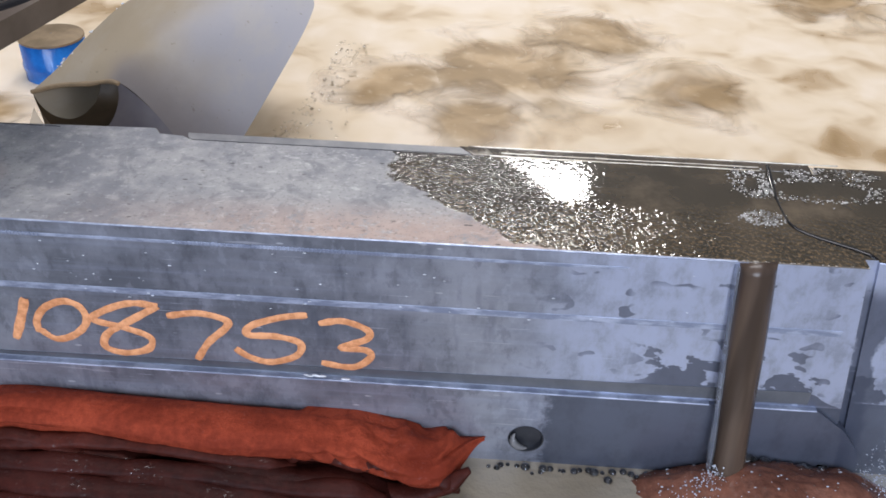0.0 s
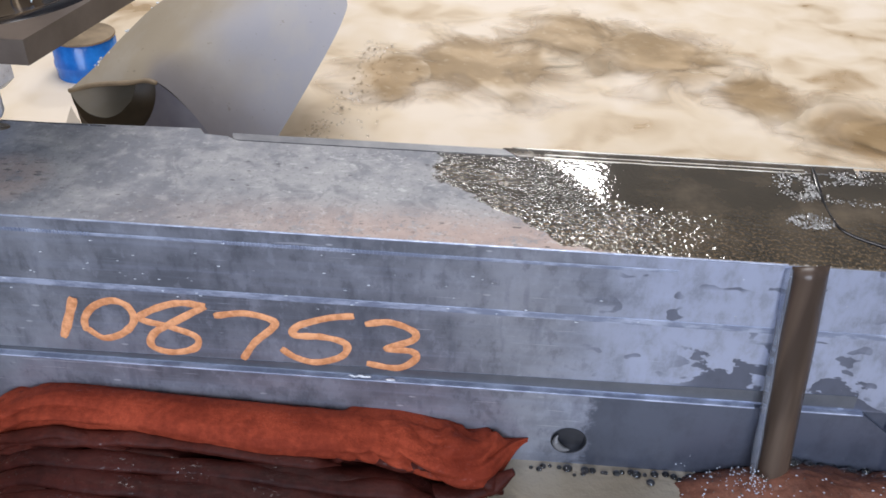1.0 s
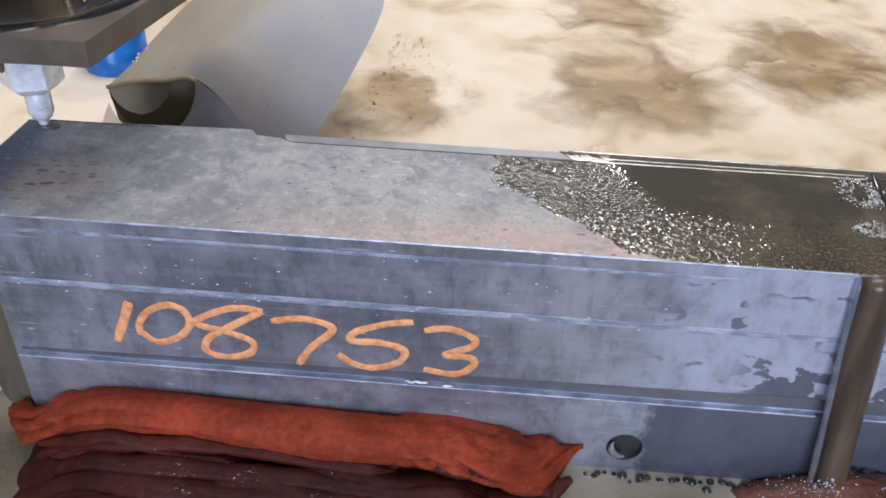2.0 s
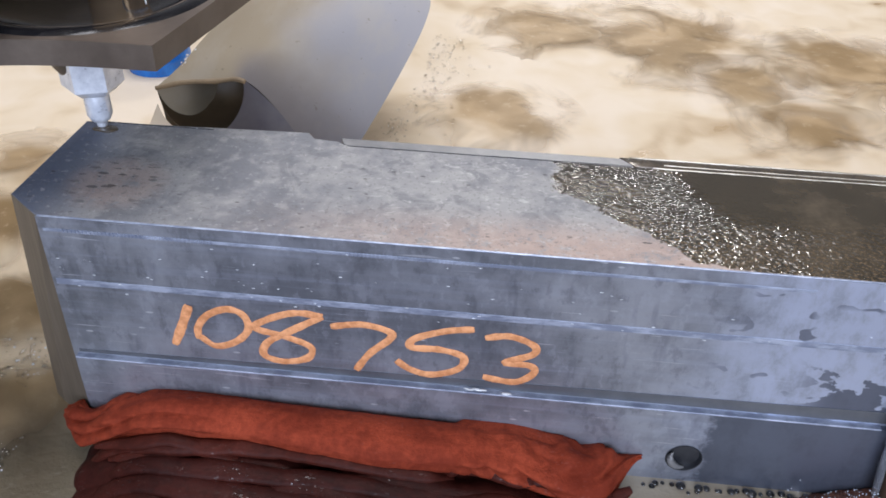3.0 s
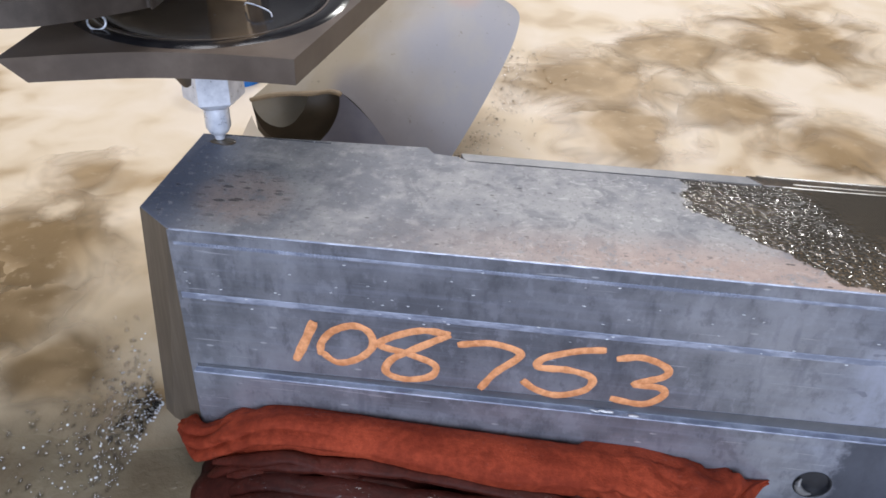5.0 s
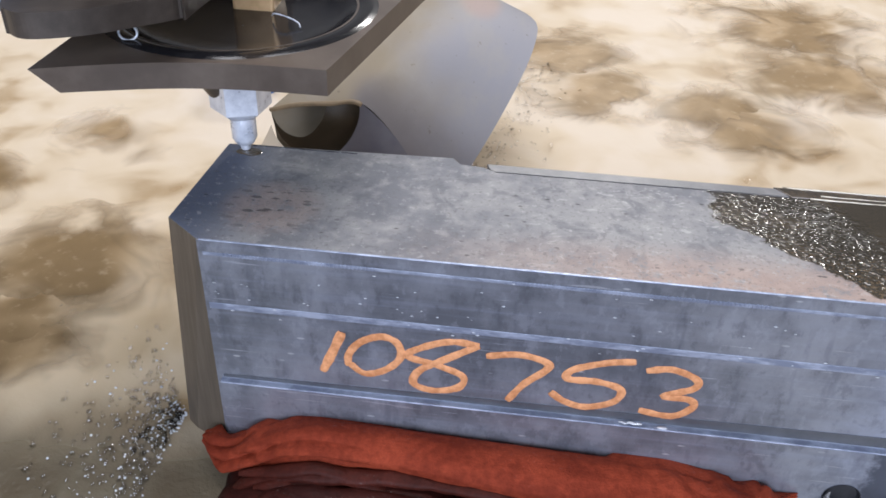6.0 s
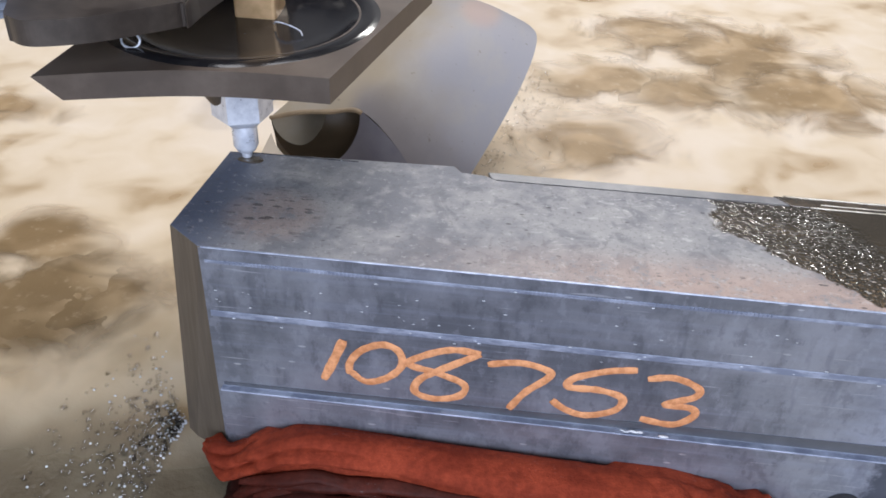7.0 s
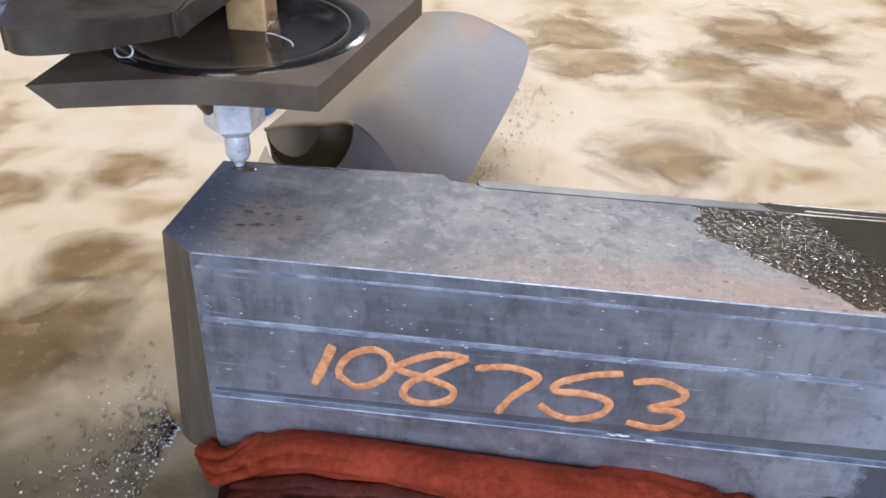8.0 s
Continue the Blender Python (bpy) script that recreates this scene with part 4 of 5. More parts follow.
def towel_fold(x0, x1, seed, thick, zt, pleats):
    """A rolled border of towelling that leans on the block."""
    def at(u, v):
        x = x0 + (x1 - x0) * u
        end = min(hump(u, -0.03, 0.06), hump(u, 1.003, 0.925))
        sag = pleats * math.exp(-((x - x1 + 0.058) / 0.035) ** 2)
        wid = thick * (0.08 + 0.92 * end) * (1 + 0.15 * wave(x, seed, 0, 9)) * (0.80 + 0.20 * hump(u, 0.1, 0.45)) * (1 + 0.12 * sag)
        q = math.pi * (1.18 - 1.5 * v)
        cy = -0.0045 - wid * 0.98
        cz = zt(x) - wid * 0.62 - 0.010 * sag - 0.004 * (1 - end)
        ripple = 0.0016 * wave(x * 0.35, v * 0.6, seed, 16) + 0.0007 * wave(x, v, seed + 3, 60)
        # folds arch over one another at one end and twist into a curl at the other
        arch, curl = pleats * hump(u, 0.36, 0.12), pleats * hump(u, 0.62, 0.88)
        fv = 1.0 - v
        line = 4.6 * (fv - 22.0 * (x - x0 - 0.115) ** 2) + 0.3 * wave(x, 0.0, seed + 1, 14)
        ripple += 0.009 * arch * hump(fv, 0.42, 0.62) * (abs(math.sin(math.pi * line)) ** 0.7 - 0.6)
        line = 3.0 * (fv + 95.0 * (x - x1 + 0.058) ** 2) + 0.25 * wave(x, v * 0.1, seed + 7, 18)
        ripple += 0.011 * curl * hump(fv, 0.36, 0.6) * (abs(math.sin(math.pi * line)) ** 0.7 - 0.5) + 0.003 * curl * wave(x, v * 0.4, seed + 8, 40)
        ripple += (1 - pleats) * (0.013 * wave(x, v * 0.12, seed + 8, 20) + 0.006 * (0.4 - abs(wave(x, v * 0.16, seed + 9, 42))) + 0.0014 * wave(x, v * 0.2, seed + 9, 150))
        r = wid + ripple * (0.2 + 0.8 * end)
        if pleats > 0.5 and (x < 0.2 or x > 0.3):
            z = cz + r * 0.62 * math.sin(q)
            r += hump(v, 0.12, 0.3) * sum(ridge_at(x, 0.092 + (z - 0.094) / 0.62, line) for line in FOLDS)
        return (x + 0.004 * wave(v, seed, 0, 5), cy + r * math.cos(q), cz + r * 0.62 * math.sin(q))
    return at


def towel(name, label, x0, x1, seed, thick, zt, reach, fold_mat, sheet_mat, pleats=1.0, folds=()):
    t = thing(name, label, "towel")
    bm = bmesh.new()
    sheet(bm, 260, 80, towel_fold(x0, x1, seed, thick, zt, pleats))
    part("rolled_border", bm, fold_mat, t, "damp rolled border of the towel", 180)

    def lie(x, v):
        """The height at which the soaked part lies."""
        return zt(x) - thick * 0.75 - 0.018 * hump(v, 0.0, 0.28) - 0.010 * v

    bm = bmesh.new()

    def at(u, v):
        x = x0 - 0.010 + (x1 - x0 + 0.006) * u + 0.010 * wave(v, u, seed, 7)
        end = min(hump(u, 0.0, 0.09), hump(u, 1.0, 0.78))
        y = -0.022 - thick * 0.5 - reach * v
        skew = x * 0.30 + v * 0.10
        line = y * 26 + 3.0 * x + 1.1 * wave(x, 0.3 * y, seed, 7) + 0.4 * wave(x, y, seed + 4, 20)
        fold = abs(math.sin(math.pi * line)) ** 0.8
        z = lie(x, v) - 0.012 * hump(v, 0.16, 0.0)
        z += 0.0105 * (fold - 0.6) * (0.55 + 0.45 * wave(x * 0.5, y, seed + 9, 14)) + 0.005 * wave(x * 0.4, y, seed + 2, 18)
        z += 0.0025 * (0.5 - abs(wave(skew * 0.6, y * 1.3 + 0.1 * x, seed + 2, 40))) + 0.0005 * wave(x, y, seed, 120)
        return (x, y, max(z - 0.06 * (1 - end), LEVEL - 0.02))

    sheet(bm, 240, 130, at)
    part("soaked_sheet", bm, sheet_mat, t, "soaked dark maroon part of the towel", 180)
    # loose folds that lie over one another below the border
    for k, (xa, xb, v0, dv, r, material) in enumerate(folds):
        bm = bmesh.new()
        n = 90
        cs, rs = [], []
        for i in range(n + 1):
            w = i / n
            x = xa + (xb - xa) * w
            v = v0 + dv * w + 0.030 * wave(w, k, seed, 3.0) + 0.010 * wave(w, k, seed, 9)
            cs.append((x, -0.022 - thick * 0.5 - reach * v, lie(x, v) - 0.002 + 0.003 * wave(w, k, seed + 1, 5) - 0.008 * (1 - min(hump(w, 0.0, 0.08), hump(w, 1.0, 0.92)))))
            rs.append((r * (1 + 0.35 * wave(w, k, seed + 2, 6)) + 0.0008 * wave(w, k, seed, 30)) * (0.25 + 0.75 * min(hump(w, -0.01, 0.05), hump(w, 1.01, 0.93))))
        sweep(bm, cs, rs, 20, True, 0.62)
        for vert in bm.verts:
            vert.co.z += 0.0006 * wave(vert.co.x, vert.co.y, seed + k, 90)
        part("loose_fold", bm, material, t, "wet crumpled fold of the towel", 180)
    return t


RED = towel("red_towel", "soaked red towel bunched against the foot of the block", -0.016, 0.500, 2.0, 0.024, lambda x: 0.124 + 0.008 * hump(x, 0.0, 0.1) * (1 - hump(x, 0.1, 0.45)) - 0.026 * hump(x, 0.09, -0.02) - 0.020 * hump(x, 0.435, 0.497), 0.26, M_CLOTH, M_SOAKED, 1.0,
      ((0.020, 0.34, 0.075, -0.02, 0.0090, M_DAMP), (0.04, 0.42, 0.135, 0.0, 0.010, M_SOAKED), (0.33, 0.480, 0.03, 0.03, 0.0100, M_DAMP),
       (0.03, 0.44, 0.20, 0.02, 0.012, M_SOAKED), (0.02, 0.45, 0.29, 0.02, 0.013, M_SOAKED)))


def cloth_roll(owner, line, radius, material, seed):
    """A rounded fold that curls along the border; line of (x, y, z)."""
    bm = bmesh.new()
    n = 48
    cs = smooth_line(line, n)
    rs = [radius * (0.35 + 0.65 * min(hump(k / n, -0.02, 0.22), hump(k / n, 1.02, 0.78))) * (1 + 0.18 * wave(k / n, seed, 0.0, 5)) for k in range(n + 1)]
    sweep(bm, cs, rs, 20, True, 0.7)
    for v in bm.verts:
        v.co += 0.0018 * Vector((0, wave(v.co.x, v.co.z, seed, 45), wave(v.co.x, v.co.y, seed + 2, 45)))
    part("curled_fold", bm, material, owner, "damp curled fold of the towel", 180)


for k, (radius, material, line) in enumerate((
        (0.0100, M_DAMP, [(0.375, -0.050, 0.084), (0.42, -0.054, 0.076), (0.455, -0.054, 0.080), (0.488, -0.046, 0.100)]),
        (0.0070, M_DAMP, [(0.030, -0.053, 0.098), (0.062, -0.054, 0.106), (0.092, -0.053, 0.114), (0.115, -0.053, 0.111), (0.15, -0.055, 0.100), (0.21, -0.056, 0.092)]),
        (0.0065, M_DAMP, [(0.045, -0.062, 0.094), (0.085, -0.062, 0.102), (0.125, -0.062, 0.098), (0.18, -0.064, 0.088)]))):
    cloth_roll(RED, line, radius, material, 3.0 + k)

M_SOAKED_BROWN = cloth_material("soaked_brown_towelling", (0.080, 0.030, 0.019), (0.21, 0.086, 0.055), 0.35, 1.0)
towel("brown_towel", "soaked reddish-brown towel under the falling water", 0.585, 0.87, 9.0, 0.027, lambda x: 0.066 + 0.036 * hump(x, 0.60, 0.74) * (1 - 0.8 * hump(x, 0.80, 0.87)), 0.24, M_SOAKED_BROWN, M_SOAKED_BROWN, 0.15)


# ---- water on the block ----
def stream():
    s = thing("water_stream", "brown water pouring over the edge of the block", "water stream", at=(0.70, -0.012, 0.0))
    bm = bmesh.new()
    cs, rs = [], []
    for k in range(41):
        t = k / 40
        cs.append((-0.004 + 0.018 * t, 0.013 - 0.025 * t, 0.2992 - 0.25 * t))
        rs.append(0.0155 + 0.0008 * t + 0.0006 * math.sin(7 * t))
    sweep(bm, cs, rs, 40, True, 0.8)
    for v in bm.verts:
        v.co.y += 0.0008 * wave(v.co.x * 3, v.co.y * 3, v.co.z * 0.25, 60)
    column = part("column", bm, M_STREAM, s, "", 180)
    # the highlight down the stream's edge, modelled as a pale clear strip
    bm = bmesh.new()
    sweep(bm, [(-0.0190 + 0.0165 * k / 20, 0.011 - 0.021 * k / 20, 0.297 - 0.23 * k / 20) for k in range(21)], [0.0026 + 0.0004 * math.sin(0.9 * k) for k in range(21)], 14, True, 1.4)
    part("edge_highlight", bm, M_EDGE_GLINT, s, "pale bluish strip standing for the highlight on the falling water", 180)
    return column


COLUMN = stream()


def bubbles(name, label, material, places, flat=0.8, wide=1.0, sub=2):
    bm = bmesh.new()
    for x, y, z, r in places:
        blob(bm, x, y, z, r * wide, r, r * flat, sub)
    return tagged(part(name, bm, material, None, "", 180), label, "bubbles", kind="stuff")


rng = random.Random(7)
row = [(0.506 + 0.0062 * k + rng.uniform(-0.003, 0.003), -0.010 - abs(rng.gauss(0, 0.004)), LEVEL + 0.0005, rng.uniform(0.0018, 0.0054)) for k in range(25)]
row += [(0.715 + 0.0055 * k + rng.uniform(-0.003, 0.003), -0.006 - rng.uniform(0, 0.006), 0.098 - 0.0006 * k, rng.uniform(0.003, 0.0068)) for k in range(16)]
bubbles("edge_bubbles", "row of clear bubbles along the waterline of the block", M_BUBBLE, row, 0.75)
# dark cores added inside the bubbles to darken their centres
bubbles("bubble_dark_cores", "dark cores added inside the bubbles along the block", M_HOLE, [(x, y + 0.0004, z - 0.0008, r * 0.72) for x, y, z, r in row], 0.6)
over = towel_fold(0.585, 0.87, 9.0, 0.027, lambda x: 0.066 + 0.036 * hump(x, 0.60, 0.74) * (1 - 0.8 * hump(x, 0.80, 0.87)), 0.15)
specks = []
for k in range(340):
    x, y, z = over(rng.uniform(0.03, 0.97), rng.uniform(0.12, 0.75))
    if wave(x, y, 2.0, 26) > -0.12:
        specks.append((x, y, z - 0.0002, rng.uniform(0.0003, 0.0010)))
bubbles("towel_froth", "bright specks of water on the brown towel", M_SPRAY, specks[::2], 0.7, 1.6)
bubbles("towel_bubbles", "small dark bubbles on the brown towel", M_BEAD, specks[1::2], 0.8)
mist = []
for k in range(1400):
    x = 0.822 + abs(rng.gauss(0, 0.06))
    mist.append((x, rng.uniform(-0.06, 0.002), LEVEL + 0.16 * rng.random() ** 1.6 * hump(x, 0.80, 0.90), rng.uniform(0.0003, 0.0007)))
bubbles("corner_spray", "pale spray thrown up beside the steel foot", M_SPRAY, mist, 0.9, 1.0, 1)


def spray_veil_material():
    """A haze of fine spray painted on sheets, thinning to nothing at its borders."""
    a = Mat("painted_spray_haze")
    gx, gy, gz = a.axes("Generated")
    n = a.noise(16, 4, 0.6)
    border = a.math("MULTIPLY", a.math("MULTIPLY", a.step(gx, 0.0, 0.35), a.step(gx, 1.0, 0.7)), a.math("MULTIPLY", a.step(gz, 1.0, 0.35), a.step(gz, 0.0, 0.12)))
    a.put(a.p.inputs["Alpha"], a.math("MULTIPLY", a.math("MULTIPLY", border, a.step(n, 0.25, 0.7)), 0.55))
    return a.done(a.mix(a.step(n, 0.4, 0.7), (0.55, 0.60, 0.70), (0.78, 0.82, 0.90)), 0.6)


M_VEIL = spray_veil_material()
# three see-through sheets added as pale haze over the corner
for k, (x0, x1, y0, height) in enumerate(((0.800, 1.02, -0.012, 0.15), (0.815, 1.06, -0.034, 0.11), (0.82, 1.10, -0.055, 0.08))):
    bm = bmesh.new()
    sheet(bm, 40, 20, lambda u, v: (x0 + (x1 - x0) * u, y0 - 0.004 * (1 - v) + 0.003 * wave(u, v, k, 5), LEVEL - 0.004 + height * v * (0.8 + 0.3 * wave(u, 0.0, k, 4))))
    tagged(part("spray_veil", bm, M_VEIL, None, "", 180), "pale bluish sheet painted as a haze of spray beside the steel foot", "spray", "spray veils", "stuff")
crowd = []
for k in range(1300):
    q = rng.uniform(-2.6, 0.9)
    d = abs(rng.gauss(0, 0.058))
    crowd.append((-0.045 - d * abs(math.cos(q)) - 0.01, 0.03 + 0.9 * d * math.sin(q) * 1.5, LEVEL + 0.002, rng.uniform(0.0006, 0.0024)))
bubbles("corner_bubbles", "small bubbles crowding round the corner of the block", M_BUBBLE, [(x, y, z - 0.0005, r * 1.4) for x, y, z, r in crowd[::2]], 0.8, 1.0, 1)
# glints among the bubbles, added as pale specks
bubbles("corner_glints", "pale specks standing for glints round the corner of the block", M_DROP, [(x + 0.004, y, z, r * 0.6) for x, y, z, r in crowd[1::6]])
fringe = []
for k in range(300):
    y = rng.uniform(0.5, 0.95)
    fringe.append((0.165 + 0.05 * hump(y, 0.5, 0.8) + abs(rng.gauss(0, 0.035)), y, LEVEL + 0.004, rng.uniform(0.0006, 0.0026)))
bubbles("funnel_bubbles", "grey bubbles gathered beside the metal funnel", M_BUBBLE, fringe)
foam = []
for k in range(1500):
    q = rng.uniform(0, 2 * math.pi)
    ring = rng.choice(((0.772, 0.112, 0.048, 0.018), (0.79, 0.14, 0.035, 0.006), (0.715, 0.118, 0.012, 0.020), (0.712, 0.063, 0.012, 0.007)))
    foam.append((ring[0] + ring[2] * math.cos(q) + rng.gauss(0, 0.004), ring[1] + ring[3] * math.sin(q) + rng.gauss(0, 0.003), 0.3002, rng.uniform(0.0004, 0.0013)))
bubbles("film_foam", "rings of clear bubbles on the wet steel", M_BUBBLE, foam[::2], 0.55)
bubbles("film_froth", "pale froth ringing the bubbles on the wet steel", M_RING, foam[1::2], 0.5)
# short bright glints on the face, modelled as pale flat beads
beads = []
for k in range(60):
    x = rng.uniform(0.01, 0.74)
    beads.append((x, -0.0012, rng.choice((0.262, 0.25, 0.275, 0.2365)) + rng.gauss(0, 0.009), rng.uniform(0.00025, 0.0006)))
beads += [(0.344 + 0.004 * k + rng.uniform(-0.002, 0.002), -0.0052, 0.1585 + rng.uniform(-0.001, 0.002), rng.uniform(0.0008, 0.0016)) for k in range(5)] + [(0.378, -0.0052, 0.1575, 0.0016)]
bubbles("face_glints", "pale flat beads standing for glints on the steel face", M_DROP, beads, 0.5, 2.8)


def gutter():
    bm = bmesh.new()
    pts = []
    for k in range(24):
        t = k / 23
        pts.append((0.737 - 0.006 * math.sin(math.pi * t) + 0.05 * hump(t, 0.6, 1.0) ** 2, 0.152 - 0.14 * t, 0.3003))
    sweep(bm, pts, [0.0016 + 0.0008 * math.sin(9 * k / 23) for k in range(24)], 10, True, 0.5)
    return tagged(part("water_ridge", bm, M_RUBBER, None, "", 180), "thin dark ridge of water running across the steel", "water", kind="stuff")


gutter()


def splash():
    """Bursts of drops where the stream strikes the water."""
    rs = random.Random(21)
    made = []
    for k in range(4):
        bm = bmesh.new()
        for i in range(200):
            q, d = rs.uniform(0, 2 * math.pi), abs(rs.gauss(0, 0.017))
            r = rs.uniform(0.0003, 0.0009)
            if k % 2 and i < 10:
                r *= 2.6
            blob(bm, 1.5 * d * math.cos(q), 0.5 * d * math.sin(q), rs.uniform(0, 0.035) * math.exp(-d / 0.03), r, r, r * 0.8, 1)
        made.append(tagged(part("splash", bm, M_BUBBLE if k % 2 else M_SPRAY, None, "", 180), "burst of pale drops under the falling water", "splash", "splashes", "stuff"))
    return made


SPLASHES = splash()


# reflected bright lines, painted as thin pale rims along the film
def film_rim(y, x0, x1, r):
    bm = bmesh.new()
    n = 60
    sweep(bm, [(x0 + (x1 - x0) * k / n, y + 0.0006 * wave(k / n, y, 0, 12), 0.3002) for k in range(n + 1)], [r * (1 + 0.4 * wave(k / n, 7 * y, 0, 15)) for k in range(n + 1)], 10, True, 0.7)
    tagged(part("water_rim", bm, M_GLINT, None, "", 180), "thin rim of the water film, painted pale as its glint", "water", kind="stuff")


film_rim(0.1415, 0.49, 0.728, 0.0007)
film_rim(0.1475, 0.50, 0.728, 0.0006)
film_rim(0.1572, 0.47, 0.80, 0.0009)


# ---- upwelling water ----
def boil_mesh(radius, height, seed):
    bm = bmesh.new()

    def at(u, v):
        q = 2 * math.pi * u
        r = radius * v
        z = height * (1 - v * v) ** 2 - 0.006 * hump(v, 0.88, 1.0) + 0.0012 * (1 - v) * wave(r * math.cos(q), r * math.sin(q), seed, 30) + 0.0008 * (1 - v) * wave(r * math.cos(q), r * math.sin(q), seed, 70)
        return (r * math.cos(q), r * math.sin(q), z)

    g = sheet(bm, 48, 16, at)
    bmesh.ops.remove_doubles(bm, verts=bm.verts, dist=1e-5)
    return mesh_of("water_boil", bm, M_BOIL, 180)


def welling(radius, places):
    """A patch of brown water that wells up and drifts from place to place."""
    seed = 100 * radius + len(bpy.data.objects)
    ob = tagged(new("water_boil", boil_mesh(radius * 1.4, 0.0032, seed)), "patch of brown water welling up through the foam", "water", "upwelling patches")
    rows = []
    for i, (t, x, y) in enumerate(places):
        rows.append((t, pose(x, y, LEVEL + 0.0012, 0, 0, 50 * math.sin(seed + 0.35 * i))))
        if i < len(places) - 1:
            t1, x1, y1 = places[i + 1]
            rows.append(((t + t1) / 2, pose((x + x1) / 2, (y + y1) / 2, LEVEL + 0.0004, 0, 0, 50 * math.sin(seed + 0.35 * i + 0.175))))
    walk(ob, rows)


def motions():
    # radius, then the places through which each patch drifts: seconds, x, y
    welling(0.18, [(0, 0.52, 0.87), (0.5, 0.46, 0.81), (1, 0.43, 0.88), (1.5, 0.51, 0.74), (2.0, 0.62, 0.82), (2.5, 0.56, 0.98), (3, 0.63, 1.0), (3.5, 0.66, 1.04), (4, 0.57, 1.16), (4.5, 0.67, 1.16), (5, 0.73, 1.09), (5.5, 0.71, 1.08), (6.0, 0.71, 1.19), (6.5, 0.69, 1.22), (7, 0.61, 1.11), (7.5, 0.7, 1.16), (8, 0.71, 1.3)])
    welling(0.16, [(0, 1.17, 1.3), (0.5, 0.74, 0.87), (1, 0.73, 0.94), (1.5, 0.82, 1.04), (2.0, 0.95, 0.96), (2.5, 0.86, 0.89), (3, 0.93, 0.92), (3.5, 0.91, 1.08), (4, 0.62, 0.91), (4.5, 0.49, 0.77), (5, 0.38, 0.83), (5.5, 0.5, 0.88), (6.0, 0.75, 0.96), (6.5, 0.7, 0.83), (7, 0.72, 0.92), (7.5, 0.73, 0.76), (8, 0.73, 0.93)])
    welling(0.11, [(0, 0.33, 0.79), (0.5, 0.31, 0.84), (1, 0.28, 0.81), (1.5, 0.38, 0.81), (2.0, 0.25, 0.71), (2.5, 0.3, 0.8), (3, 0.34, 0.67), (3.5, 0.42, 0.79), (4, 0.35, 0.65), (4.5, 0.35, 0.7), (5, 0.41, 0.67), (5.5, 0.29, 0.73), (6.0, 0.35, 0.84), (6.5, 0.41, 0.91), (7, 0.36, 0.92), (7.5, 0.43, 1.0), (8, 0.37, 1.07)])
    welling(0.12, [(0, 0.83, 0.81), (0.5, 0.9, 0.7), (1, 1.01, 0.7), (1.5, 1.04, 0.81), (2.0, 0.92, 0.87), (2.5, 0.9, 0.77), (3, 0.82, 0.7), (3.5, 0.85, 0.75), (4, 0.82, 0.81), (4.5, 0.81, 0.84), (5, 0.73, 0.66), (5.5, 0.59, 0.74), (6.0, 0.58, 0.73), (6.5, 0.44, 0.62), (7, 0.34, 0.68), (7.5, 0.34, 0.81), (8, 0.47, 0.69)])
    welling(0.1, [(0, 0.48, 0.66), (0.5, 0.56, 0.66), (1, 0.89, 0.8), (1.5, 0.66, 0.74), (2.0, 0.68, 0.75), (2.5, 0.74, 0.89), (3, 0.75, 0.83), (3.5, 0.74, 0.78), (4, 0.64, 0.72), (4.5, 0.55, 0.73), (5, 0.58, 0.76), (5.5, 0.56, 0.73), (6.0, 0.54, 0.79), (6.5, 0.5, 0.86), (7, 0.49, 0.88), (7.5, 0.61, 0.82), (8, 0.58, 1.09)])
    welling(0.13, [(0, 0.68, 1.04), (0.5, 0.61, 1.04), (1, 0.58, 1.03), (1.5, 0.57, 1.15), (2.0, 0.62, 1.13), (2.5, 0.52, 0.99), (3, 0.41, 1.01), (3.5, 0.37, 0.99), (4, 0.41, 0.85), (4.5, 0.43, 0.91), (5, 0.5, 0.99), (5.5, 0.48, 0.92), (6.0, 0.29, 0.98), (6.5, 0.3, 1.11), (7, 0.46, 1.17), (7.5, 0.51, 1.28), (8, 0.32, 1.22)])
    welling(0.1, [(0, -0.2, 0.44), (0.5, -0.21, 0.41), (1, -0.2, 0.37), (1.5, -0.22, 0.38), (2.0, -0.23, 0.37), (2.5, -0.17, 0.34), (3, -0.29, 0.41), (3.5, -0.43, 0.59), (4, -0.4, 0.48), (4.5, -0.31, 0.42), (5, -0.29, 0.39), (5.5, -0.36, 0.54), (6.0, -0.34, 0.55), (6.5, -0.26, 0.56), (7, -0.53, 0.64), (7.5, -0.42, 0.47), (8, -0.42, 0.45)])
    welling(0.085, [(0, -0.28, 0.6), (0.5, -0.25, 0.51), (1, -0.27, 0.49), (1.5, -0.27, 0.49), (2.0, -0.31, 0.38), (2.5, -0.39, 0.23), (3, -0.26, 0.28), (3.5, -0.3, 0.38), (4, -0.27, 0.31), (4.5, -0.27, 0.23), (5, -0.31, 0.23), (5.5, -0.28, 0.35), (6.0, -0.49, 0.39), (6.5, -0.4, 0.39), (7, -0.33, 0.29), (7.5, -0.33, 0.24), (8, -0.25, 0.28)])
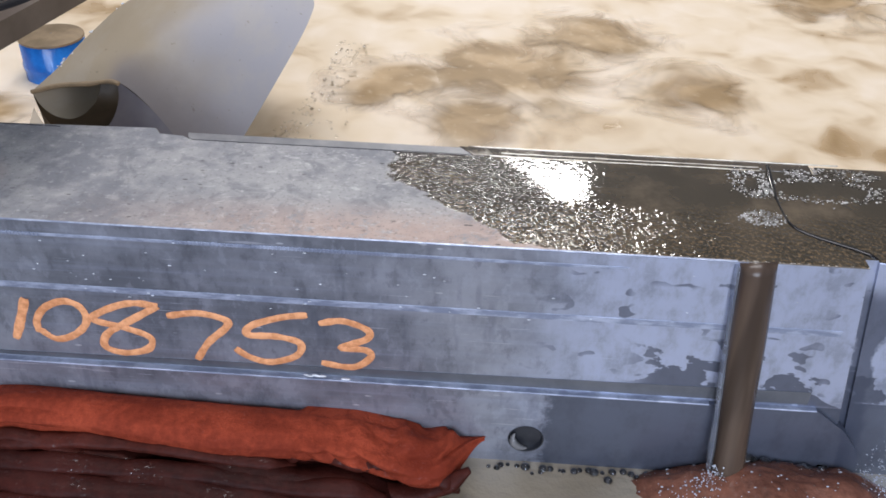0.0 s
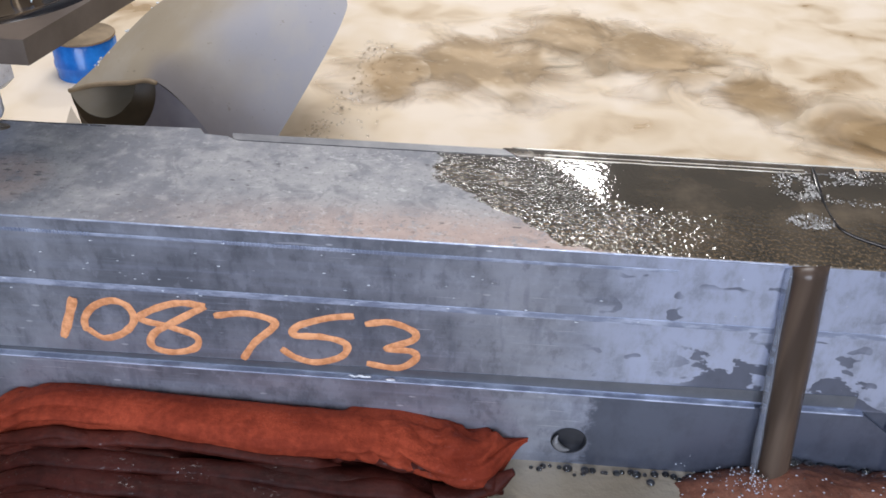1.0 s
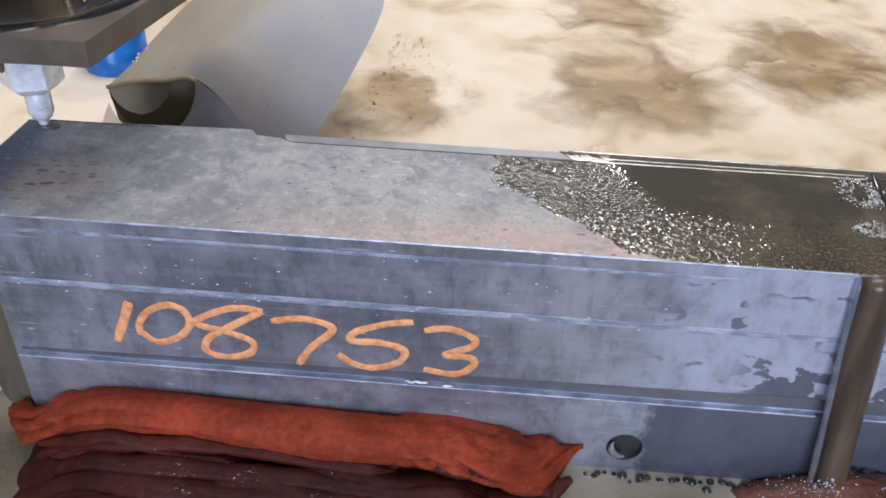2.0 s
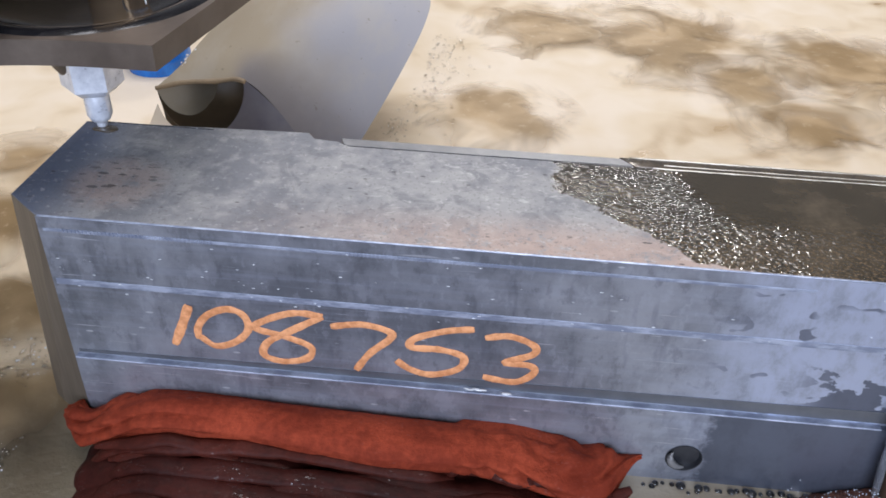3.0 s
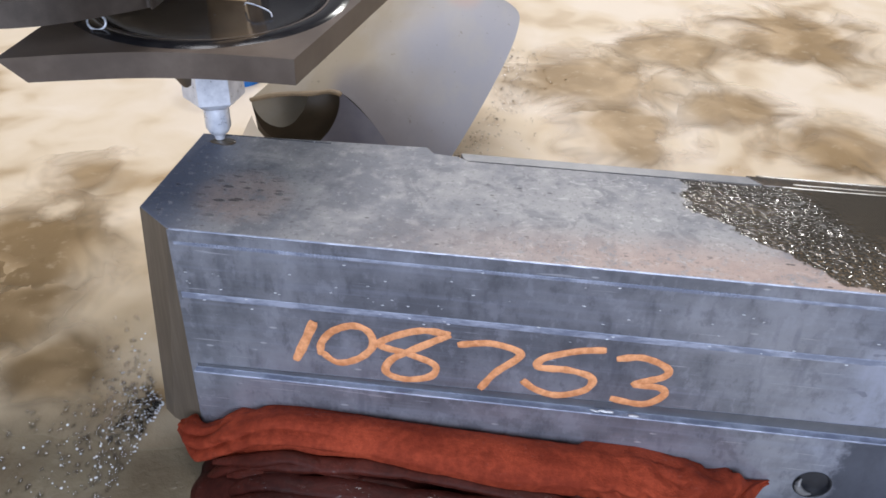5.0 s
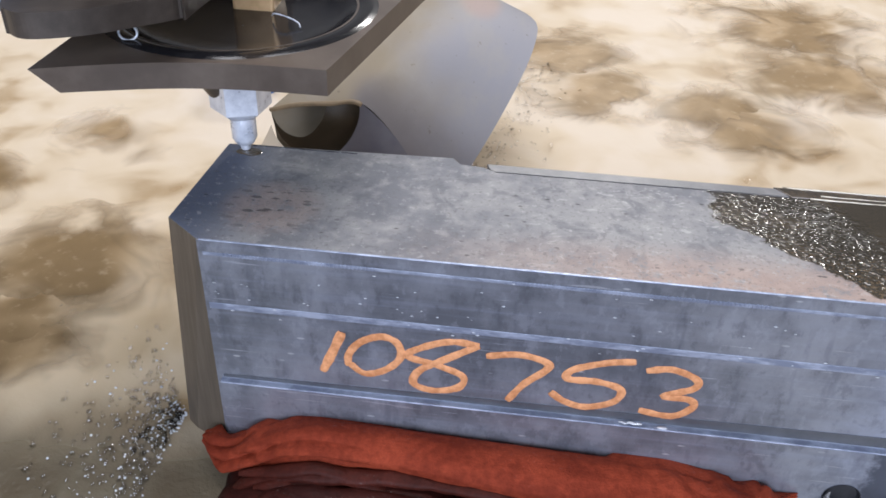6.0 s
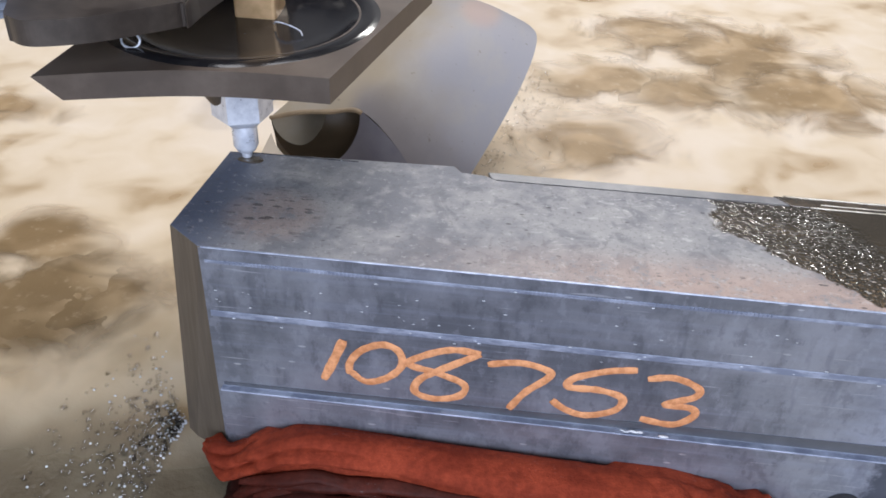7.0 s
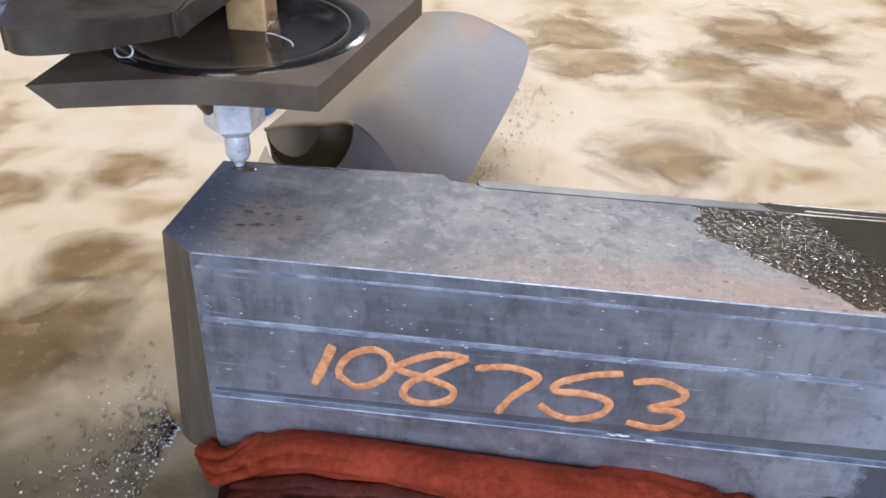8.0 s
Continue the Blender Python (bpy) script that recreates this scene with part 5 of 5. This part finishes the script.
    welling(0.09, [(0, -0.3, 0.43), (0.5, -0.32, 0.42), (1, -0.31, 0.42), (1.5, -0.29, 0.41), (2.0, -0.32, 0.34), (2.5, -0.21, 0.18), (3, -0.15, 0.14), (3.5, -0.15, 0.13), (4, -0.17, 0.11), (4.5, -0.17, 0.1), (5, -0.26, 0.13), (5.5, -0.22, 0.16), (6.0, -0.28, 0.13), (6.5, -0.23, 0.12), (7, -0.27, 0.15), (7.5, -0.23, 0.13), (8, -0.23, 0.16)])
    welling(0.075, [(0, -0.11, 0.1), (0.5, -0.12, 0.09), (1, -0.17, 0.18), (1.5, -0.11, 0.09), (2.0, 0.01, 0.15), (2.5, -0.12, 0.0), (3, -0.07, 0.0), (3.5, -0.09, 0.03), (4, -0.07, -0.02), (4.5, -0.1, 0.03), (5, -0.17, 0.06), (5.5, -0.11, 0.08), (6.0, -0.25, 0.1), (6.5, -0.15, 0.06), (7, -0.21, 0.2), (7.5, -0.25, 0.33), (8, -0.31, 0.52)])
    welling(0.13, [(0, -0.42, 0.30), (1, -0.40, 0.28), (2, -0.38, 0.26), (3, -0.36, 0.27), (4, -0.33, 0.22), (5, -0.30, 0.24), (5.5, -0.29, 0.26), (6.0, -0.27, 0.24), (6.5, -0.26, 0.22), (7, -0.27, 0.18), (7.5, -0.27, 0.15), (8, -0.27, 0.10)])
    # the stream wavers as it falls
    rows = []
    for i in range(81):
        rows.append((i * 0.1, pose(0.0006 * math.sin(2.1 * i), 0.0004 * math.sin(1.3 * i), 0, 0.3 * math.sin(1.7 * i), 0.2 * math.sin(2.6 * i), 0)))
    walk(COLUMN, rows)
    for k, ob in enumerate(SPLASHES):
        rows = []
        for i in range(81):
            p = (i * 0.1 / 0.4 + k * 0.25) % 1.0
            rows.append((i * 0.1, pose(0.695 + 0.01 * math.sin(3 * k + i), -0.03 - 0.012 * p, LEVEL - 0.022 + 0.035 * math.sin(math.pi * p), 0, 0, 30 * math.sin(k + 0.4 * i))))
        walk(ob, rows)


motions()
